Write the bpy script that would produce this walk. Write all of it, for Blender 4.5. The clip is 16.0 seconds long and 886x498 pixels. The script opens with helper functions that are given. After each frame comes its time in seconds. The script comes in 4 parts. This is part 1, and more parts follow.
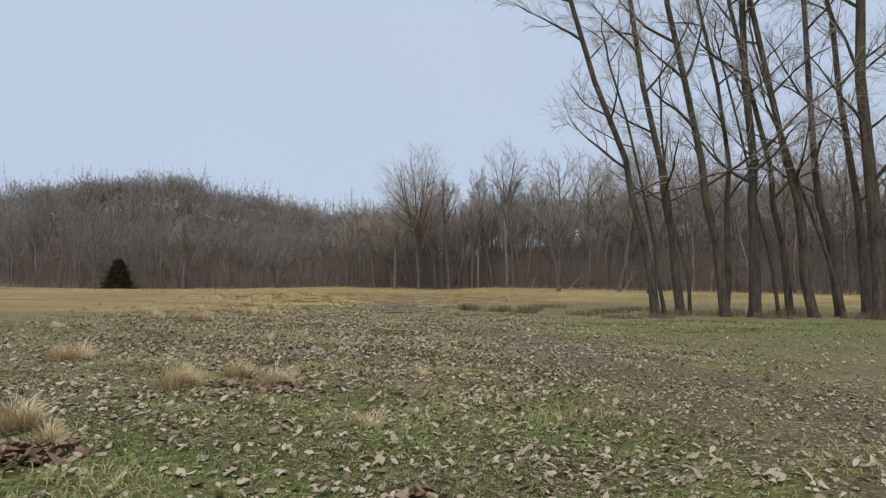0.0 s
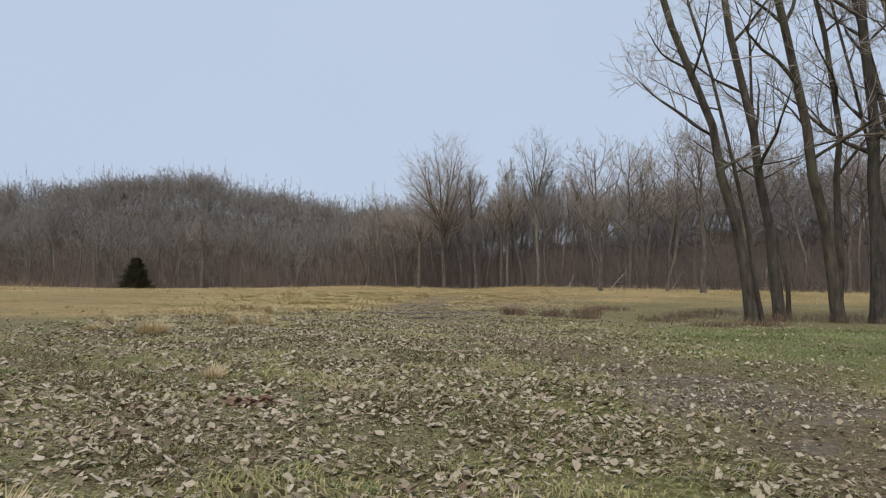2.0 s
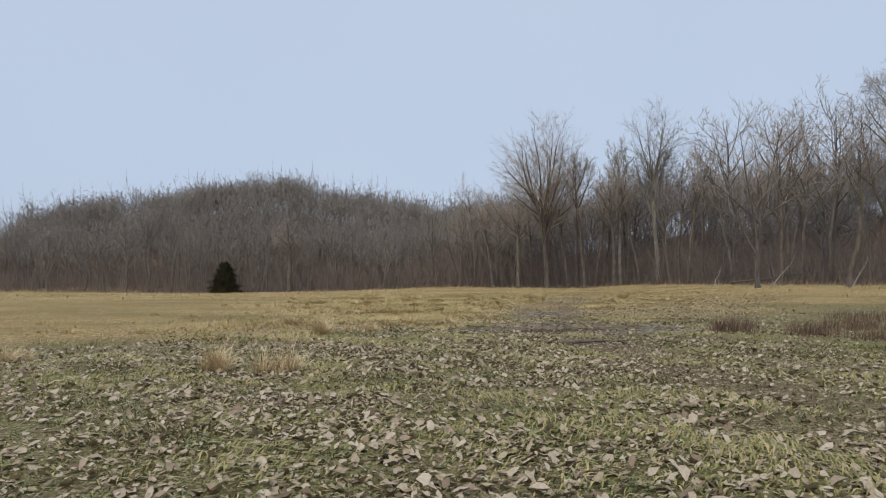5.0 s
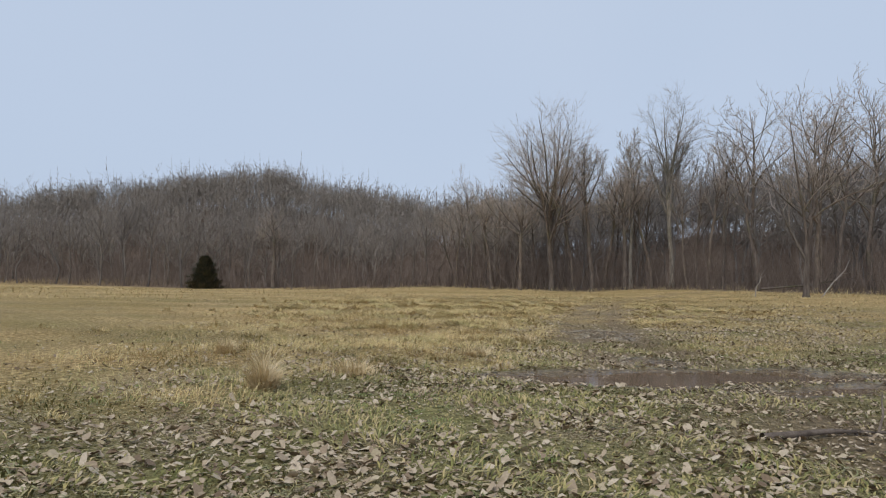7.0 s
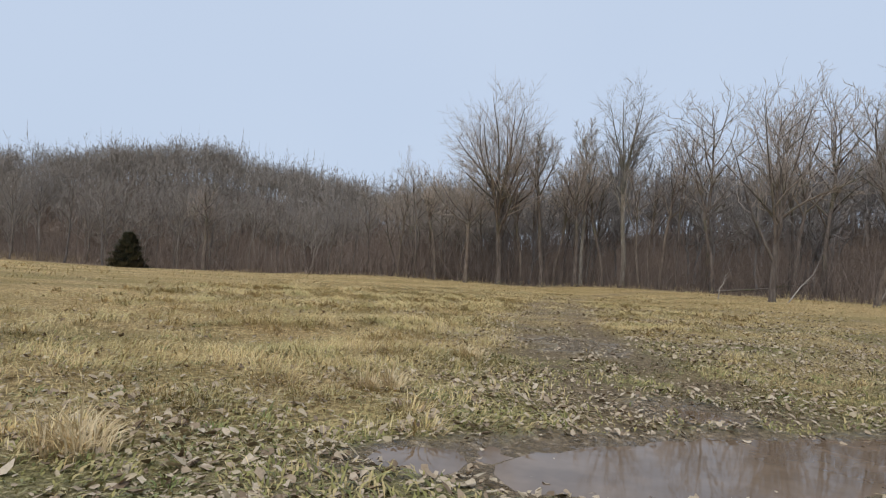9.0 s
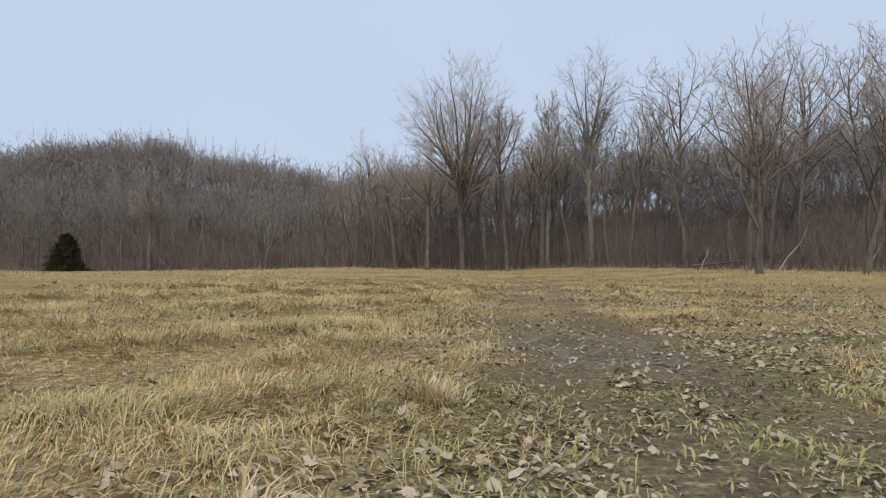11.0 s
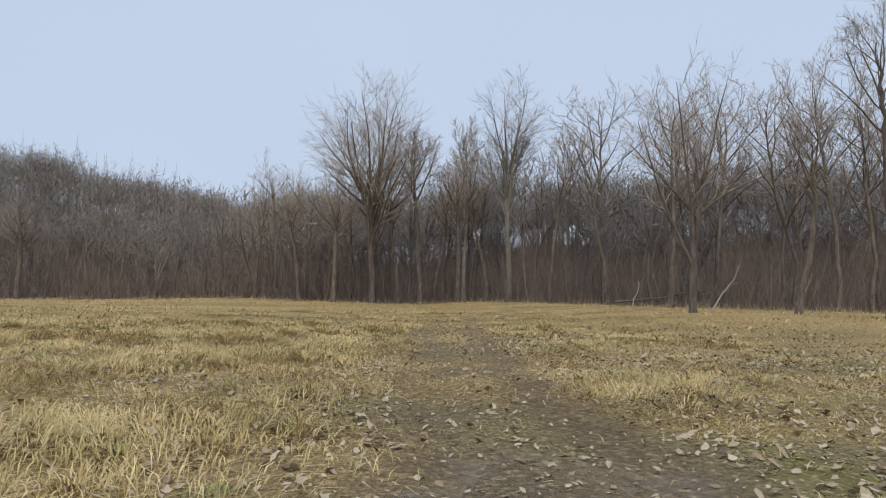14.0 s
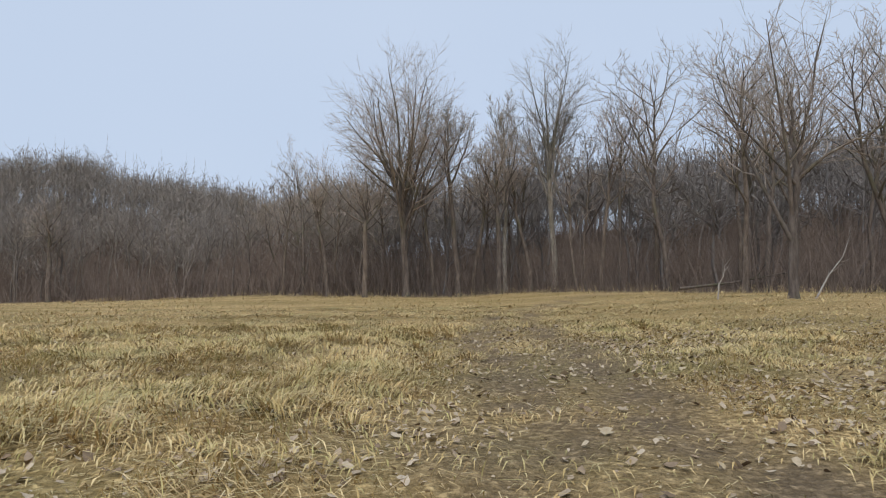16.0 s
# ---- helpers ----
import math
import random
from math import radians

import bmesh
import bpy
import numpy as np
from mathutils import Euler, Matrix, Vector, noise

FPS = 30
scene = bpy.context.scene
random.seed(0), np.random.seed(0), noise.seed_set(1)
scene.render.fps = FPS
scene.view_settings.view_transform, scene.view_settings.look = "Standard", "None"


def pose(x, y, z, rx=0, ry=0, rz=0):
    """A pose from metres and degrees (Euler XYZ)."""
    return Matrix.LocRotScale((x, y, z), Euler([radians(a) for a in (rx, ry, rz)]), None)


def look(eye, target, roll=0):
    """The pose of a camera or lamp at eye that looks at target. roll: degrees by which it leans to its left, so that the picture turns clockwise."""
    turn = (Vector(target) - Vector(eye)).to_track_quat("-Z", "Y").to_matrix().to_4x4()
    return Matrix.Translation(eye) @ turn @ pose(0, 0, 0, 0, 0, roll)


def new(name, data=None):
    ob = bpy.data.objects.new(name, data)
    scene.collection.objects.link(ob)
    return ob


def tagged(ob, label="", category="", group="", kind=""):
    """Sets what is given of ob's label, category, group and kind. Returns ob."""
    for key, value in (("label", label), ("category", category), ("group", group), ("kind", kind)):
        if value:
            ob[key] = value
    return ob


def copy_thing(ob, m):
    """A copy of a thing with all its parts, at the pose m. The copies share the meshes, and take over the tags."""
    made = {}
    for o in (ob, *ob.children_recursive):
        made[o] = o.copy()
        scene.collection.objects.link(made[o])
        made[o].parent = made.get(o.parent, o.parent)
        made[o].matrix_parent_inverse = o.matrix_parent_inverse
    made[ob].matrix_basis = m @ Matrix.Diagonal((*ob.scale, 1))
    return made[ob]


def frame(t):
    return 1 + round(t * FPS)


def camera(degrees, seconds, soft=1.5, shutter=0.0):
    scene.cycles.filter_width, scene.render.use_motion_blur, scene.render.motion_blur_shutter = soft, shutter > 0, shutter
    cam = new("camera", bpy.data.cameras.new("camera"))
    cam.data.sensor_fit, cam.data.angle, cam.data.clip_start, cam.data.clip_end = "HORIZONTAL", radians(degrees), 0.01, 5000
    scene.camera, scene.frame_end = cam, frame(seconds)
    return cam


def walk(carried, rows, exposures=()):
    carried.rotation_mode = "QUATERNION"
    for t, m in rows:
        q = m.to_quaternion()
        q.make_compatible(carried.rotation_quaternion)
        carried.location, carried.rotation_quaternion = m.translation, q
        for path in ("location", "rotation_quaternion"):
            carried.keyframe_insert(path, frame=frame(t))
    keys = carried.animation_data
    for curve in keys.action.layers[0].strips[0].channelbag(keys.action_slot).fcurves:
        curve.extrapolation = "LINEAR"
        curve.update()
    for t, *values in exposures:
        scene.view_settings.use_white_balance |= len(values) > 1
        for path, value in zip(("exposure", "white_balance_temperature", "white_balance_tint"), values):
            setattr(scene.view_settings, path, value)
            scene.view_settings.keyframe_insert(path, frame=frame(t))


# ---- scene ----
cam = camera(70.5, 16.0, soft=1.15)
PATH = [
    (0, (1.409, 1.73, 1.205), (1.555, 3.722, 1.302), 0.9),
    (0.5, (1.377, 2.816, 1.201), (1.496, 4.81, 1.297), 0.9),
    (1, (1.318, 4.071, 1.167), (1.419, 6.066, 1.262), 0.6),
    (1.5, (1.28, 5.38, 1.126), (1.363, 7.376, 1.219), 0.7),
    (2, (1.259, 6.683, 1.139), (1.333, 8.679, 1.231), 0.8),
    (2.5, (1.162, 8.041, 1.118), (1.213, 10.038, 1.209), 0.7),
    (3, (1.022, 9.477, 1.096), (1.036, 11.475, 1.184), 0.7),
    (3.5, (0.891, 10.905, 1.032), (0.862, 12.903, 1.122), 0.1),
    (4, (0.712, 12.367, 0.983), (0.634, 14.364, 1.074), -0.4),
    (4.5, (0.434, 13.811, 0.984), (0.288, 15.803, 1.076), -0.4),
    (5, (0.083, 15.229, 0.981), (-0.121, 17.216, 1.074), -0.2),
    (5.2, (-0.062, 15.781, 0.978), (-0.276, 17.768, 1.071), -0.3),
    (7.3, (-1.167, 21.509, 1.086), (-1.312, 23.502, 1.174), 1.7),
    (7.5, (-1.125, 21.955, 1.087), (-1.228, 23.95, 1.181), 1.9),
    (8, (-1.049, 22.996, 1.071), (-1.092, 24.994, 1.163), 1.3),
    (8.5, (-1.029, 24.023, 0.957), (-1.046, 26.022, 1.016), 2.2),
    (9, (-0.946, 25.019, 0.919), (-0.948, 27.018, 0.986), 3.4),
    (9.2, (-0.918, 25.38, 0.929), (-0.911, 27.379, 1.006), 3.7),
    (11.3, (-0.749, 28.779, 0.784), (-0.612, 30.774, 0.815), 0.3),
    (11.5, (-0.735, 28.974, 0.81), (-0.59, 30.968, 0.88), 0.2),
    (12, (-0.734, 29.4, 0.882), (-0.57, 31.389, 1.014), -0.2),
    (12.5, (-0.622, 29.909, 0.898), (-0.419, 31.893, 1.054), -0.6),
    (13, (-0.555, 30.62, 0.885), (-0.255, 32.592, 1.022), -0.7),
    (13.5, (-0.337, 31.435, 0.898), (0.023, 33.397, 1.038), 0.7),
    (14, (-0.083, 32.397, 0.873), (0.306, 34.354, 1.012), 1.5),
    (14.5, (0.048, 33.391, 0.867), (0.43, 35.35, 0.992), 1.8),
    (15, (0.137, 34.492, 0.815), (0.478, 36.459, 0.93), 1.5),
    (15.5, (0.223, 35.547, 0.803), (0.538, 37.519, 0.913), 0.5),
    (16, (0.272, 36.576, 0.8), (0.559, 38.552, 0.914), -0.1),
]
walk(cam, [(t, look(eye, aim, roll)) for t, eye, aim, roll in PATH], [(0.0, 0.0), (5.0, 0.0), (7.5, 0.0), (9.0, 0.1), (11.3, 0.1), (12.1, -0.14), (12.6, -0.12), (13.0, 0.02), (14.5, 0.1), (16.0, 0.12)])

# ---- world and light: an even overcast sky ----
ELEV, AZIM = radians(58), radians(200)
world = bpy.data.worlds.new("overcast_sky")
scene.world = world
world.use_nodes = True
wn, wl = world.node_tree.nodes, world.node_tree.links
wn.clear()
sky = wn.new("ShaderNodeTexSky")
sky.sky_type = "NISHITA"
sky.sun_disc = False
sky.sun_elevation, sky.sun_rotation = ELEV, AZIM
sky.air_density, sky.dust_density, sky.ozone_density = 1.0, 4.0, 1.0
veil = wn.new("ShaderNodeMix")
veil.data_type = "RGBA"
veil.inputs[0].default_value = 0.86
veil.inputs[7].default_value = (5.6, 6.45, 8.45, 1)
cloud = wn.new("ShaderNodeTexNoise")
cloud.inputs["Scale"].default_value, cloud.inputs["Detail"].default_value = 1.6, 2.0
soften = wn.new("ShaderNodeMix")
soften.data_type = "RGBA"
soften.inputs[6].default_value, soften.inputs[7].default_value = (5.05, 6.15, 7.95, 1), (6.0, 6.95, 8.5, 1)
wl.new(cloud.outputs[0], soften.inputs[0])
wl.new(soften.outputs[2], veil.inputs[7])
wl.new(sky.outputs[0], veil.inputs[6])
back = wn.new("ShaderNodeBackground")
back.inputs[1].default_value = 0.1
wl.new(veil.outputs[2], back.inputs[0])
wout = wn.new("ShaderNodeOutputWorld")
wl.new(back.outputs[0], wout.inputs[0])
sun = new("sun", bpy.data.lights.new("sun", "SUN"))
sun.data.energy, sun.data.angle, sun.data.color = 1.5, radians(40), (1.0, 0.95, 0.87)
sun.matrix_world = look((0, 0, 50), (50 * math.cos(ELEV) * -math.sin(AZIM), 50 * math.cos(ELEV) * math.cos(AZIM) * -1, 50 - 50 * math.sin(ELEV)))


# ---- materials ----
def mix(nt, fac, a, b, blend="MIX"):
    n = nt.nodes.new("ShaderNodeMix")
    n.data_type, n.blend_type = "RGBA", blend
    for socket, value in ((n.inputs[0], fac), (n.inputs[6], a), (n.inputs[7], b)):
        if isinstance(value, bpy.types.NodeSocket):
            nt.links.new(value, socket)
        elif isinstance(value, tuple):
            socket.default_value = (*value, 1)
        else:
            socket.default_value = value
    return n.outputs[2]


def noise_tex(nt, scale, detail=4, rough=0.6, stretch=(1, 1, 1), low=0.35, high=0.65, own=False):
    coord = nt.nodes.new("ShaderNodeTexCoord")
    mapping = nt.nodes.new("ShaderNodeMapping")
    mapping.inputs[3].default_value = stretch
    nt.links.new(coord.outputs["Object"], mapping.inputs[0])
    n = nt.nodes.new("ShaderNodeTexNoise")
    n.inputs["Scale"].default_value, n.inputs["Detail"].default_value, n.inputs["Roughness"].default_value = scale, detail, rough
    nt.links.new(mapping.outputs[0], n.inputs[0])
    ramp = nt.nodes.new("ShaderNodeMapRange")
    ramp.inputs[1].default_value, ramp.inputs[2].default_value = low, high
    nt.links.new(n.outputs[0], ramp.inputs[0])
    return ramp.outputs[0]


def ramp_of(nt, fac, colours):
    r = nt.nodes.new("ShaderNodeValToRGB")
    els = r.color_ramp.elements
    while len(els) < len(colours):
        els.new(0.5)
    for i, c in enumerate(colours):
        els[i].position = i / (len(colours) - 1)
        els[i].color = (*c, 1)
    nt.links.new(fac, r.inputs[0])
    return r.outputs[0]


def material(name, rough=0.85):
    m = bpy.data.materials.new(name)
    m.use_nodes = True
    nt = m.node_tree
    bsdf = nt.nodes["Principled BSDF"]
    bsdf.inputs["Roughness"].default_value = rough
    bsdf.inputs["Specular IOR Level"].default_value = 0.25
    return m, nt, bsdf


def bump(nt, bsdf, height, strength, dist):
    b = nt.nodes.new("ShaderNodeBump")
    b.inputs["Strength"].default_value, b.inputs["Distance"].default_value = strength, dist
    nt.links.new(height, b.inputs["Height"])
    nt.links.new(b.outputs[0], bsdf.inputs["Normal"])


def bark(name, dark, light, moss=(0.12, 0.12, 0.07), scale=6.0):
    m, nt, bsdf = material(name, 0.9)
    ridges = noise_tex(nt, scale, 6, 0.7, (1, 1, 0.22), 0.35, 0.65)
    blotch = noise_tex(nt, 0.7, 3, 0.6, (1, 1, 0.6), 0.5, 0.75)
    info = nt.nodes.new("ShaderNodeObjectInfo")
    col = mix(nt, ridges, dark, light)
    col = mix(nt, blotch, col, moss)
    tone = ramp_of(nt, info.outputs["Random"], [(0.85, 0.85, 0.87), (1.0, 0.97, 0.95), (1.12, 1.07, 1.0)])
    col = mix(nt, 1.0, col, tone, "MULTIPLY")
    nt.links.new(col, bsdf.inputs["Base Color"])
    bump(nt, bsdf, ridges, 0.6, 0.03)
    return m


def piece_colours(name, colours, rough=0.8, through_light=0.0, island=True, patch=0.0, patch_colour=(0.2, 0.2, 0.1)):
    """Colours that vary from piece to piece."""
    m, nt, bsdf = material(name, rough)
    if island:
        fac = nt.nodes.new("ShaderNodeNewGeometry").outputs["Random Per Island"]
    else:
        fac = nt.nodes.new("ShaderNodeObjectInfo").outputs["Random"]
    col = ramp_of(nt, fac, colours)
    if patch:
        f = noise_tex(nt, 0.9, 4, 0.65, low=0.46, high=0.62)
        scaled = nt.nodes.new("ShaderNodeMath")
        scaled.operation = "MULTIPLY"
        scaled.inputs[1].default_value = patch
        nt.links.new(f, scaled.inputs[0])
        col = mix(nt, scaled.outputs[0], col, patch_colour)
    grain = noise_tex(nt, 60, 2)
    col = mix(nt, grain, col, mix(nt, 0.22, col, (0.05, 0.04, 0.03)))
    nt.links.new(col, bsdf.inputs["Base Color"])
    if through_light:
        bsdf.inputs["Transmission Weight"].default_value = 0.0
        bsdf.inputs["Sheen Weight"].default_value = through_light
    return m


def attribute(nt, name):
    a = nt.nodes.new("ShaderNodeAttribute")
    a.attribute_name = name
    return a.outputs["Fac"]


BARK_GROVE = bark("bark_cottonwood", (0.042, 0.033, 0.026), (0.145, 0.118, 0.093))
BARK_WOOD = bark("bark_woodland", (0.085, 0.068, 0.057), (0.23, 0.192, 0.162))
BARK_PALE = bark("bark_sycamore", (0.16, 0.145, 0.12), (0.4, 0.37, 0.33))
TWIG = bark("twig_bark", (0.3, 0.25, 0.21), (0.5, 0.43, 0.37))
TWIG_PALE = bark("twig_bark_pale", (0.24, 0.21, 0.18), (0.42, 0.375, 0.33))
# distance haze put into the bark colour: paler and greyer than the near woods
HAZED_BARK = bark("hazed_far_bark", (0.21, 0.185, 0.165), (0.37, 0.335, 0.305), (0.25, 0.228, 0.19), 1.5)
BRUSH = piece_colours("brush_stems", [(0.115, 0.084, 0.066), (0.2, 0.15, 0.12), (0.31, 0.245, 0.2)], 0.9)
# far trunks, also greyed in the colour to stand in for haze
HAZED_TRUNK = bark("hazed_far_trunk_bark", (0.12, 0.103, 0.09), (0.25, 0.222, 0.196), (0.17, 0.155, 0.13), 2.5)
BLEACHED = bark("bleached_wood", (0.26, 0.23, 0.2), (0.5, 0.46, 0.4), (0.3, 0.28, 0.24))
CEDAR = piece_colours("cedar_foliage", [(0.05, 0.055, 0.036), (0.09, 0.092, 0.055), (0.15, 0.13, 0.085)], 0.8)
GRASS_GREEN = piece_colours("short_green_grass", [(0.13, 0.135, 0.04), (0.27, 0.26, 0.085), (0.4, 0.34, 0.13), (0.56, 0.43, 0.22)], 0.7, 0.1)
GRASS_GOLD = piece_colours("golden_dry_grass", [(0.34, 0.23, 0.1), (0.58, 0.41, 0.17), (0.74, 0.55, 0.25), (0.84, 0.67, 0.36), (0.46, 0.4, 0.14)], 0.75, 0.1, patch=0.45, patch_colour=(0.33, 0.33, 0.11))
GRASS_LUSH = piece_colours("lush_green_grass", [(0.14, 0.18, 0.045), (0.24, 0.29, 0.085), (0.36, 0.36, 0.14)], 0.65, 0.1)
GRASS_TAN = piece_colours("dry_tan_grass", [(0.2, 0.135, 0.06), (0.5, 0.34, 0.14), (0.68, 0.49, 0.21), (0.8, 0.62, 0.33), (0.4, 0.34, 0.115)], 0.75, 0.1, patch=0.5, patch_colour=(0.2, 0.21, 0.07))
TUSSOCK = piece_colours("straw", [(0.58, 0.43, 0.23), (0.74, 0.58, 0.34), (0.84, 0.7, 0.45)], 0.7)
WEED = piece_colours("dead_weed", [(0.12, 0.075, 0.05), (0.2, 0.13, 0.085), (0.3, 0.21, 0.13)], 0.85)
LEAF = piece_colours("dry_leaf", [(0.17, 0.115, 0.07), (0.36, 0.27, 0.18), (0.48, 0.38, 0.265), (0.6, 0.495, 0.365), (0.4, 0.32, 0.19)], 0.75)
LEAF_RED = piece_colours("reddish_dead_leaf", [(0.13, 0.07, 0.045), (0.26, 0.155, 0.1), (0.4, 0.28, 0.2)], 0.75)
LEAF_PIECE = piece_colours("dry_leaf_single", [(0.17, 0.115, 0.07), (0.36, 0.27, 0.18), (0.48, 0.38, 0.265), (0.6, 0.495, 0.365), (0.4, 0.32, 0.19)], 0.75, island=False)

GROUND, gnt, gb = material("meadow_soil", 0.9)
speck = noise_tex(gnt, 14, 5, 0.7, low=0.4, high=0.62)
speck2 = noise_tex(gnt, 34, 3, 0.65, low=0.48, high=0.6)
drift = noise_tex(gnt, 0.6, 4, 0.6, low=0.38, high=0.62)
streak = noise_tex(gnt, 0.18, 4, 0.6, (0.5, 1.6, 1), 0.4, 0.62)
turf = mix(gnt, speck, (0.15, 0.142, 0.05), (0.37, 0.335, 0.14))
turf = mix(gnt, drift, turf, mix(gnt, speck2, (0.2, 0.155, 0.08), (0.54, 0.44, 0.28)))
turf = mix(gnt, attribute(gnt, "lush"), turf, mix(gnt, speck, (0.1, 0.13, 0.03), (0.27, 0.32, 0.085)))
dry = mix(gnt, speck, (0.26, 0.175, 0.075), (0.78, 0.56, 0.27))
dry = mix(gnt, streak, dry, mix(gnt, speck2, (0.22, 0.16, 0.065), (0.6, 0.44, 0.18)))
mud = mix(gnt, speck, (0.13, 0.092, 0.052), (0.34, 0.25, 0.15))
litter = mix(gnt, speck, (0.11, 0.08, 0.06), (0.25, 0.19, 0.145))
ground_col = mix(gnt, attribute(gnt, "dry"), turf, dry)
ground_col = mix(gnt, attribute(gnt, "mud"), ground_col, mud)
ground_col = mix(gnt, attribute(gnt, "woods"), ground_col, litter)
gnt.links.new(ground_col, gb.inputs["Base Color"])
wet_rough = gnt.nodes.new("ShaderNodeMapRange")
wet_rough.inputs[3].default_value, wet_rough.inputs[4].default_value = 0.92, 0.1
gnt.links.new(attribute(gnt, "wet"), wet_rough.inputs[0])
gnt.links.new(wet_rough.outputs[0], gb.inputs["Roughness"])
wet_gloss = gnt.nodes.new("ShaderNodeMapRange")
wet_gloss.inputs[3].default_value, wet_gloss.inputs[4].default_value = 0.12, 0.6
gnt.links.new(attribute(gnt, "wet"), wet_gloss.inputs[0])
gnt.links.new(wet_gloss.outputs[0], gb.inputs["Specular IOR Level"])
bump(gnt, gb, speck, 0.9, 0.03)

WATER, wnt, wb = material("muddy_water", 0.03)
wb.inputs["Base Color"].default_value = (0.1, 0.07, 0.047, 1)
wb.inputs["Specular IOR Level"].default_value = 0.5
wb.inputs["IOR"].default_value = 1.33
silt = noise_tex(wnt, 3, 3, low=0.4, high=0.7)
wnt.links.new(mix(wnt, silt, (0.15, 0.105, 0.07), (0.22, 0.155, 0.105)), wb.inputs["Base Color"])
bump(wnt, wb, noise_tex(wnt, 9, 2, low=0.2, high=0.8), 0.06, 0.004)


# ---- the lie of the land ----
def smooth(a, b, v):
    f = np.clip((np.asarray(v, float) - a) / (b - a), 0, 1)
    return f * f * (3 - 2 * f)


def waves(x, y, size, seed):
    """A cheap rolling noise, about -1 to 1."""
    r = np.random.RandomState(seed)
    out = np.zeros(np.broadcast(x, y).shape)
    for i in range(7):
        a, k, p = r.uniform(0, math.tau), (0.6 + 0.35 * i) * math.tau / size / 2, r.uniform(0, math.tau)
        out = out + np.sin(k * (np.cos(a) * x + np.sin(a) * y) + p) / (1 + 0.35 * i)
    return out / 2.6


def edge_y(x):
    """Where the field ends and the woods begin."""
    return np.interp(x, (-600, -140, -48, -30, -14, -2, 4, 12, 18, 22, 32, 60, 120, 600), (150, 136, 130, 122, 108, 88, 83, 82, 74, 68, 66, 63, 50, 0))


def track_x(y):
    return np.interp(y, (-200, 3, 10, 14, 20, 27, 33, 39, 46, 52, 57, 61, 76), (7, 5.2, 4.7, 4.4, 3.0, 1.5, 0.95, 1.7, 2.8, 4.2, 5.6, 8.0, 18))


def oval(x, y, cx, cy, rx, ry, slope=0.0):
    """1 in the middle of a slanted oval, 0 on its rim."""
    return 1 - np.sqrt(((x - cx) / rx) ** 2 + ((y - cy - slope * (x - cx)) / ry) ** 2)


def puddle(x, y):
    """Positive inside the puddle."""
    wob = 0.14 * waves(x, y, 0.9, 5) + 0.16 * waves(x, y, 0.35, 6)
    main = oval(x, y, 1.5, 28.92, 2.35, 0.66, 0.22)
    left = 0.6 * oval(x, y, -0.95, 28.5, 0.3, 0.26)
    back = 0.45 * oval(x, y, 1.15, 30.2, 0.42, 0.4) - 0.05
    tail = 0.6 * oval(x, y, 3.0, 28.35, 1.1, 0.3, 0.2)
    return np.maximum(np.maximum(main, left), np.maximum(back, tail)) - 0.9 * np.clip(oval(x, y, 1.95, 28.35, 0.8, 0.34, 0.1), 0, 1) + wob


def slick(x, y):
    """Positive on the wet shining mud."""
    far = oval(x, y, 1.35, 35.1, 0.95, 1.6)
    near = oval(x, y, 4.35, 12.8, 1.15, 1.9)
    bar = 0.6 * oval(x, y, 1.9, 28.3, 0.8, 0.4, 0.1)
    return np.maximum(np.maximum(far, near), bar) + 0.3 * waves(x, y, 0.8, 23) + 0.25 * waves(x, y, 0.3, 25)


WATER_Z = -0.14


def height(x, y):
    x, y = np.asarray(x, float), np.asarray(y, float)
    z = 0.022 * waves(x, y, 2.6, 1) + 0.012 * waves(x, y, 0.8, 2) - 0.118 * smooth(18, 25, y)
    z = z - 1.55 * smooth(45, 128, y) * smooth(8, -46, x) + 0.38 * smooth(7, 15, x) * smooth(36, 56, y) + 0.12 * waves(x, y, 26, 3) * smooth(36, 80, y)
    z = z + 0.038 * np.clip(waves(x, y, 1.25, 61) + 0.5 * waves(x, y, 0.6, 62), -0.5, 1) * smooth(27, 31, y) * smooth(1.1, 2.2, np.abs(x - track_x(y)))
    off = np.abs(x - track_x(y))
    rut = np.exp(-((off - 0.55) / 0.24) ** 2)
    z = z - 0.03 * rut * smooth(70, 55, y)
    p = puddle(x, y)
    near = smooth(-0.25, 0.15, p) * smooth(31.6, 31.0, y) * smooth(26, 26.6, y)
    z = z * (1 - near) + near * np.clip(WATER_Z + 0.012 - 0.16 * p, -0.21, 0)
    d = y - edge_y(x)
    rise = np.interp(x, (-600, -150, -62, -36, -12, 0, 15, 40, 70, 200), (17, 15, 21.5, 15.5, 9, 5.5, 4.5, 8.5, 12, 15)) + 1.3 * waves(x, y, 30, 8)
    return z + rise * smooth(1, 58, d) - 14 * smooth(120, 420, d)


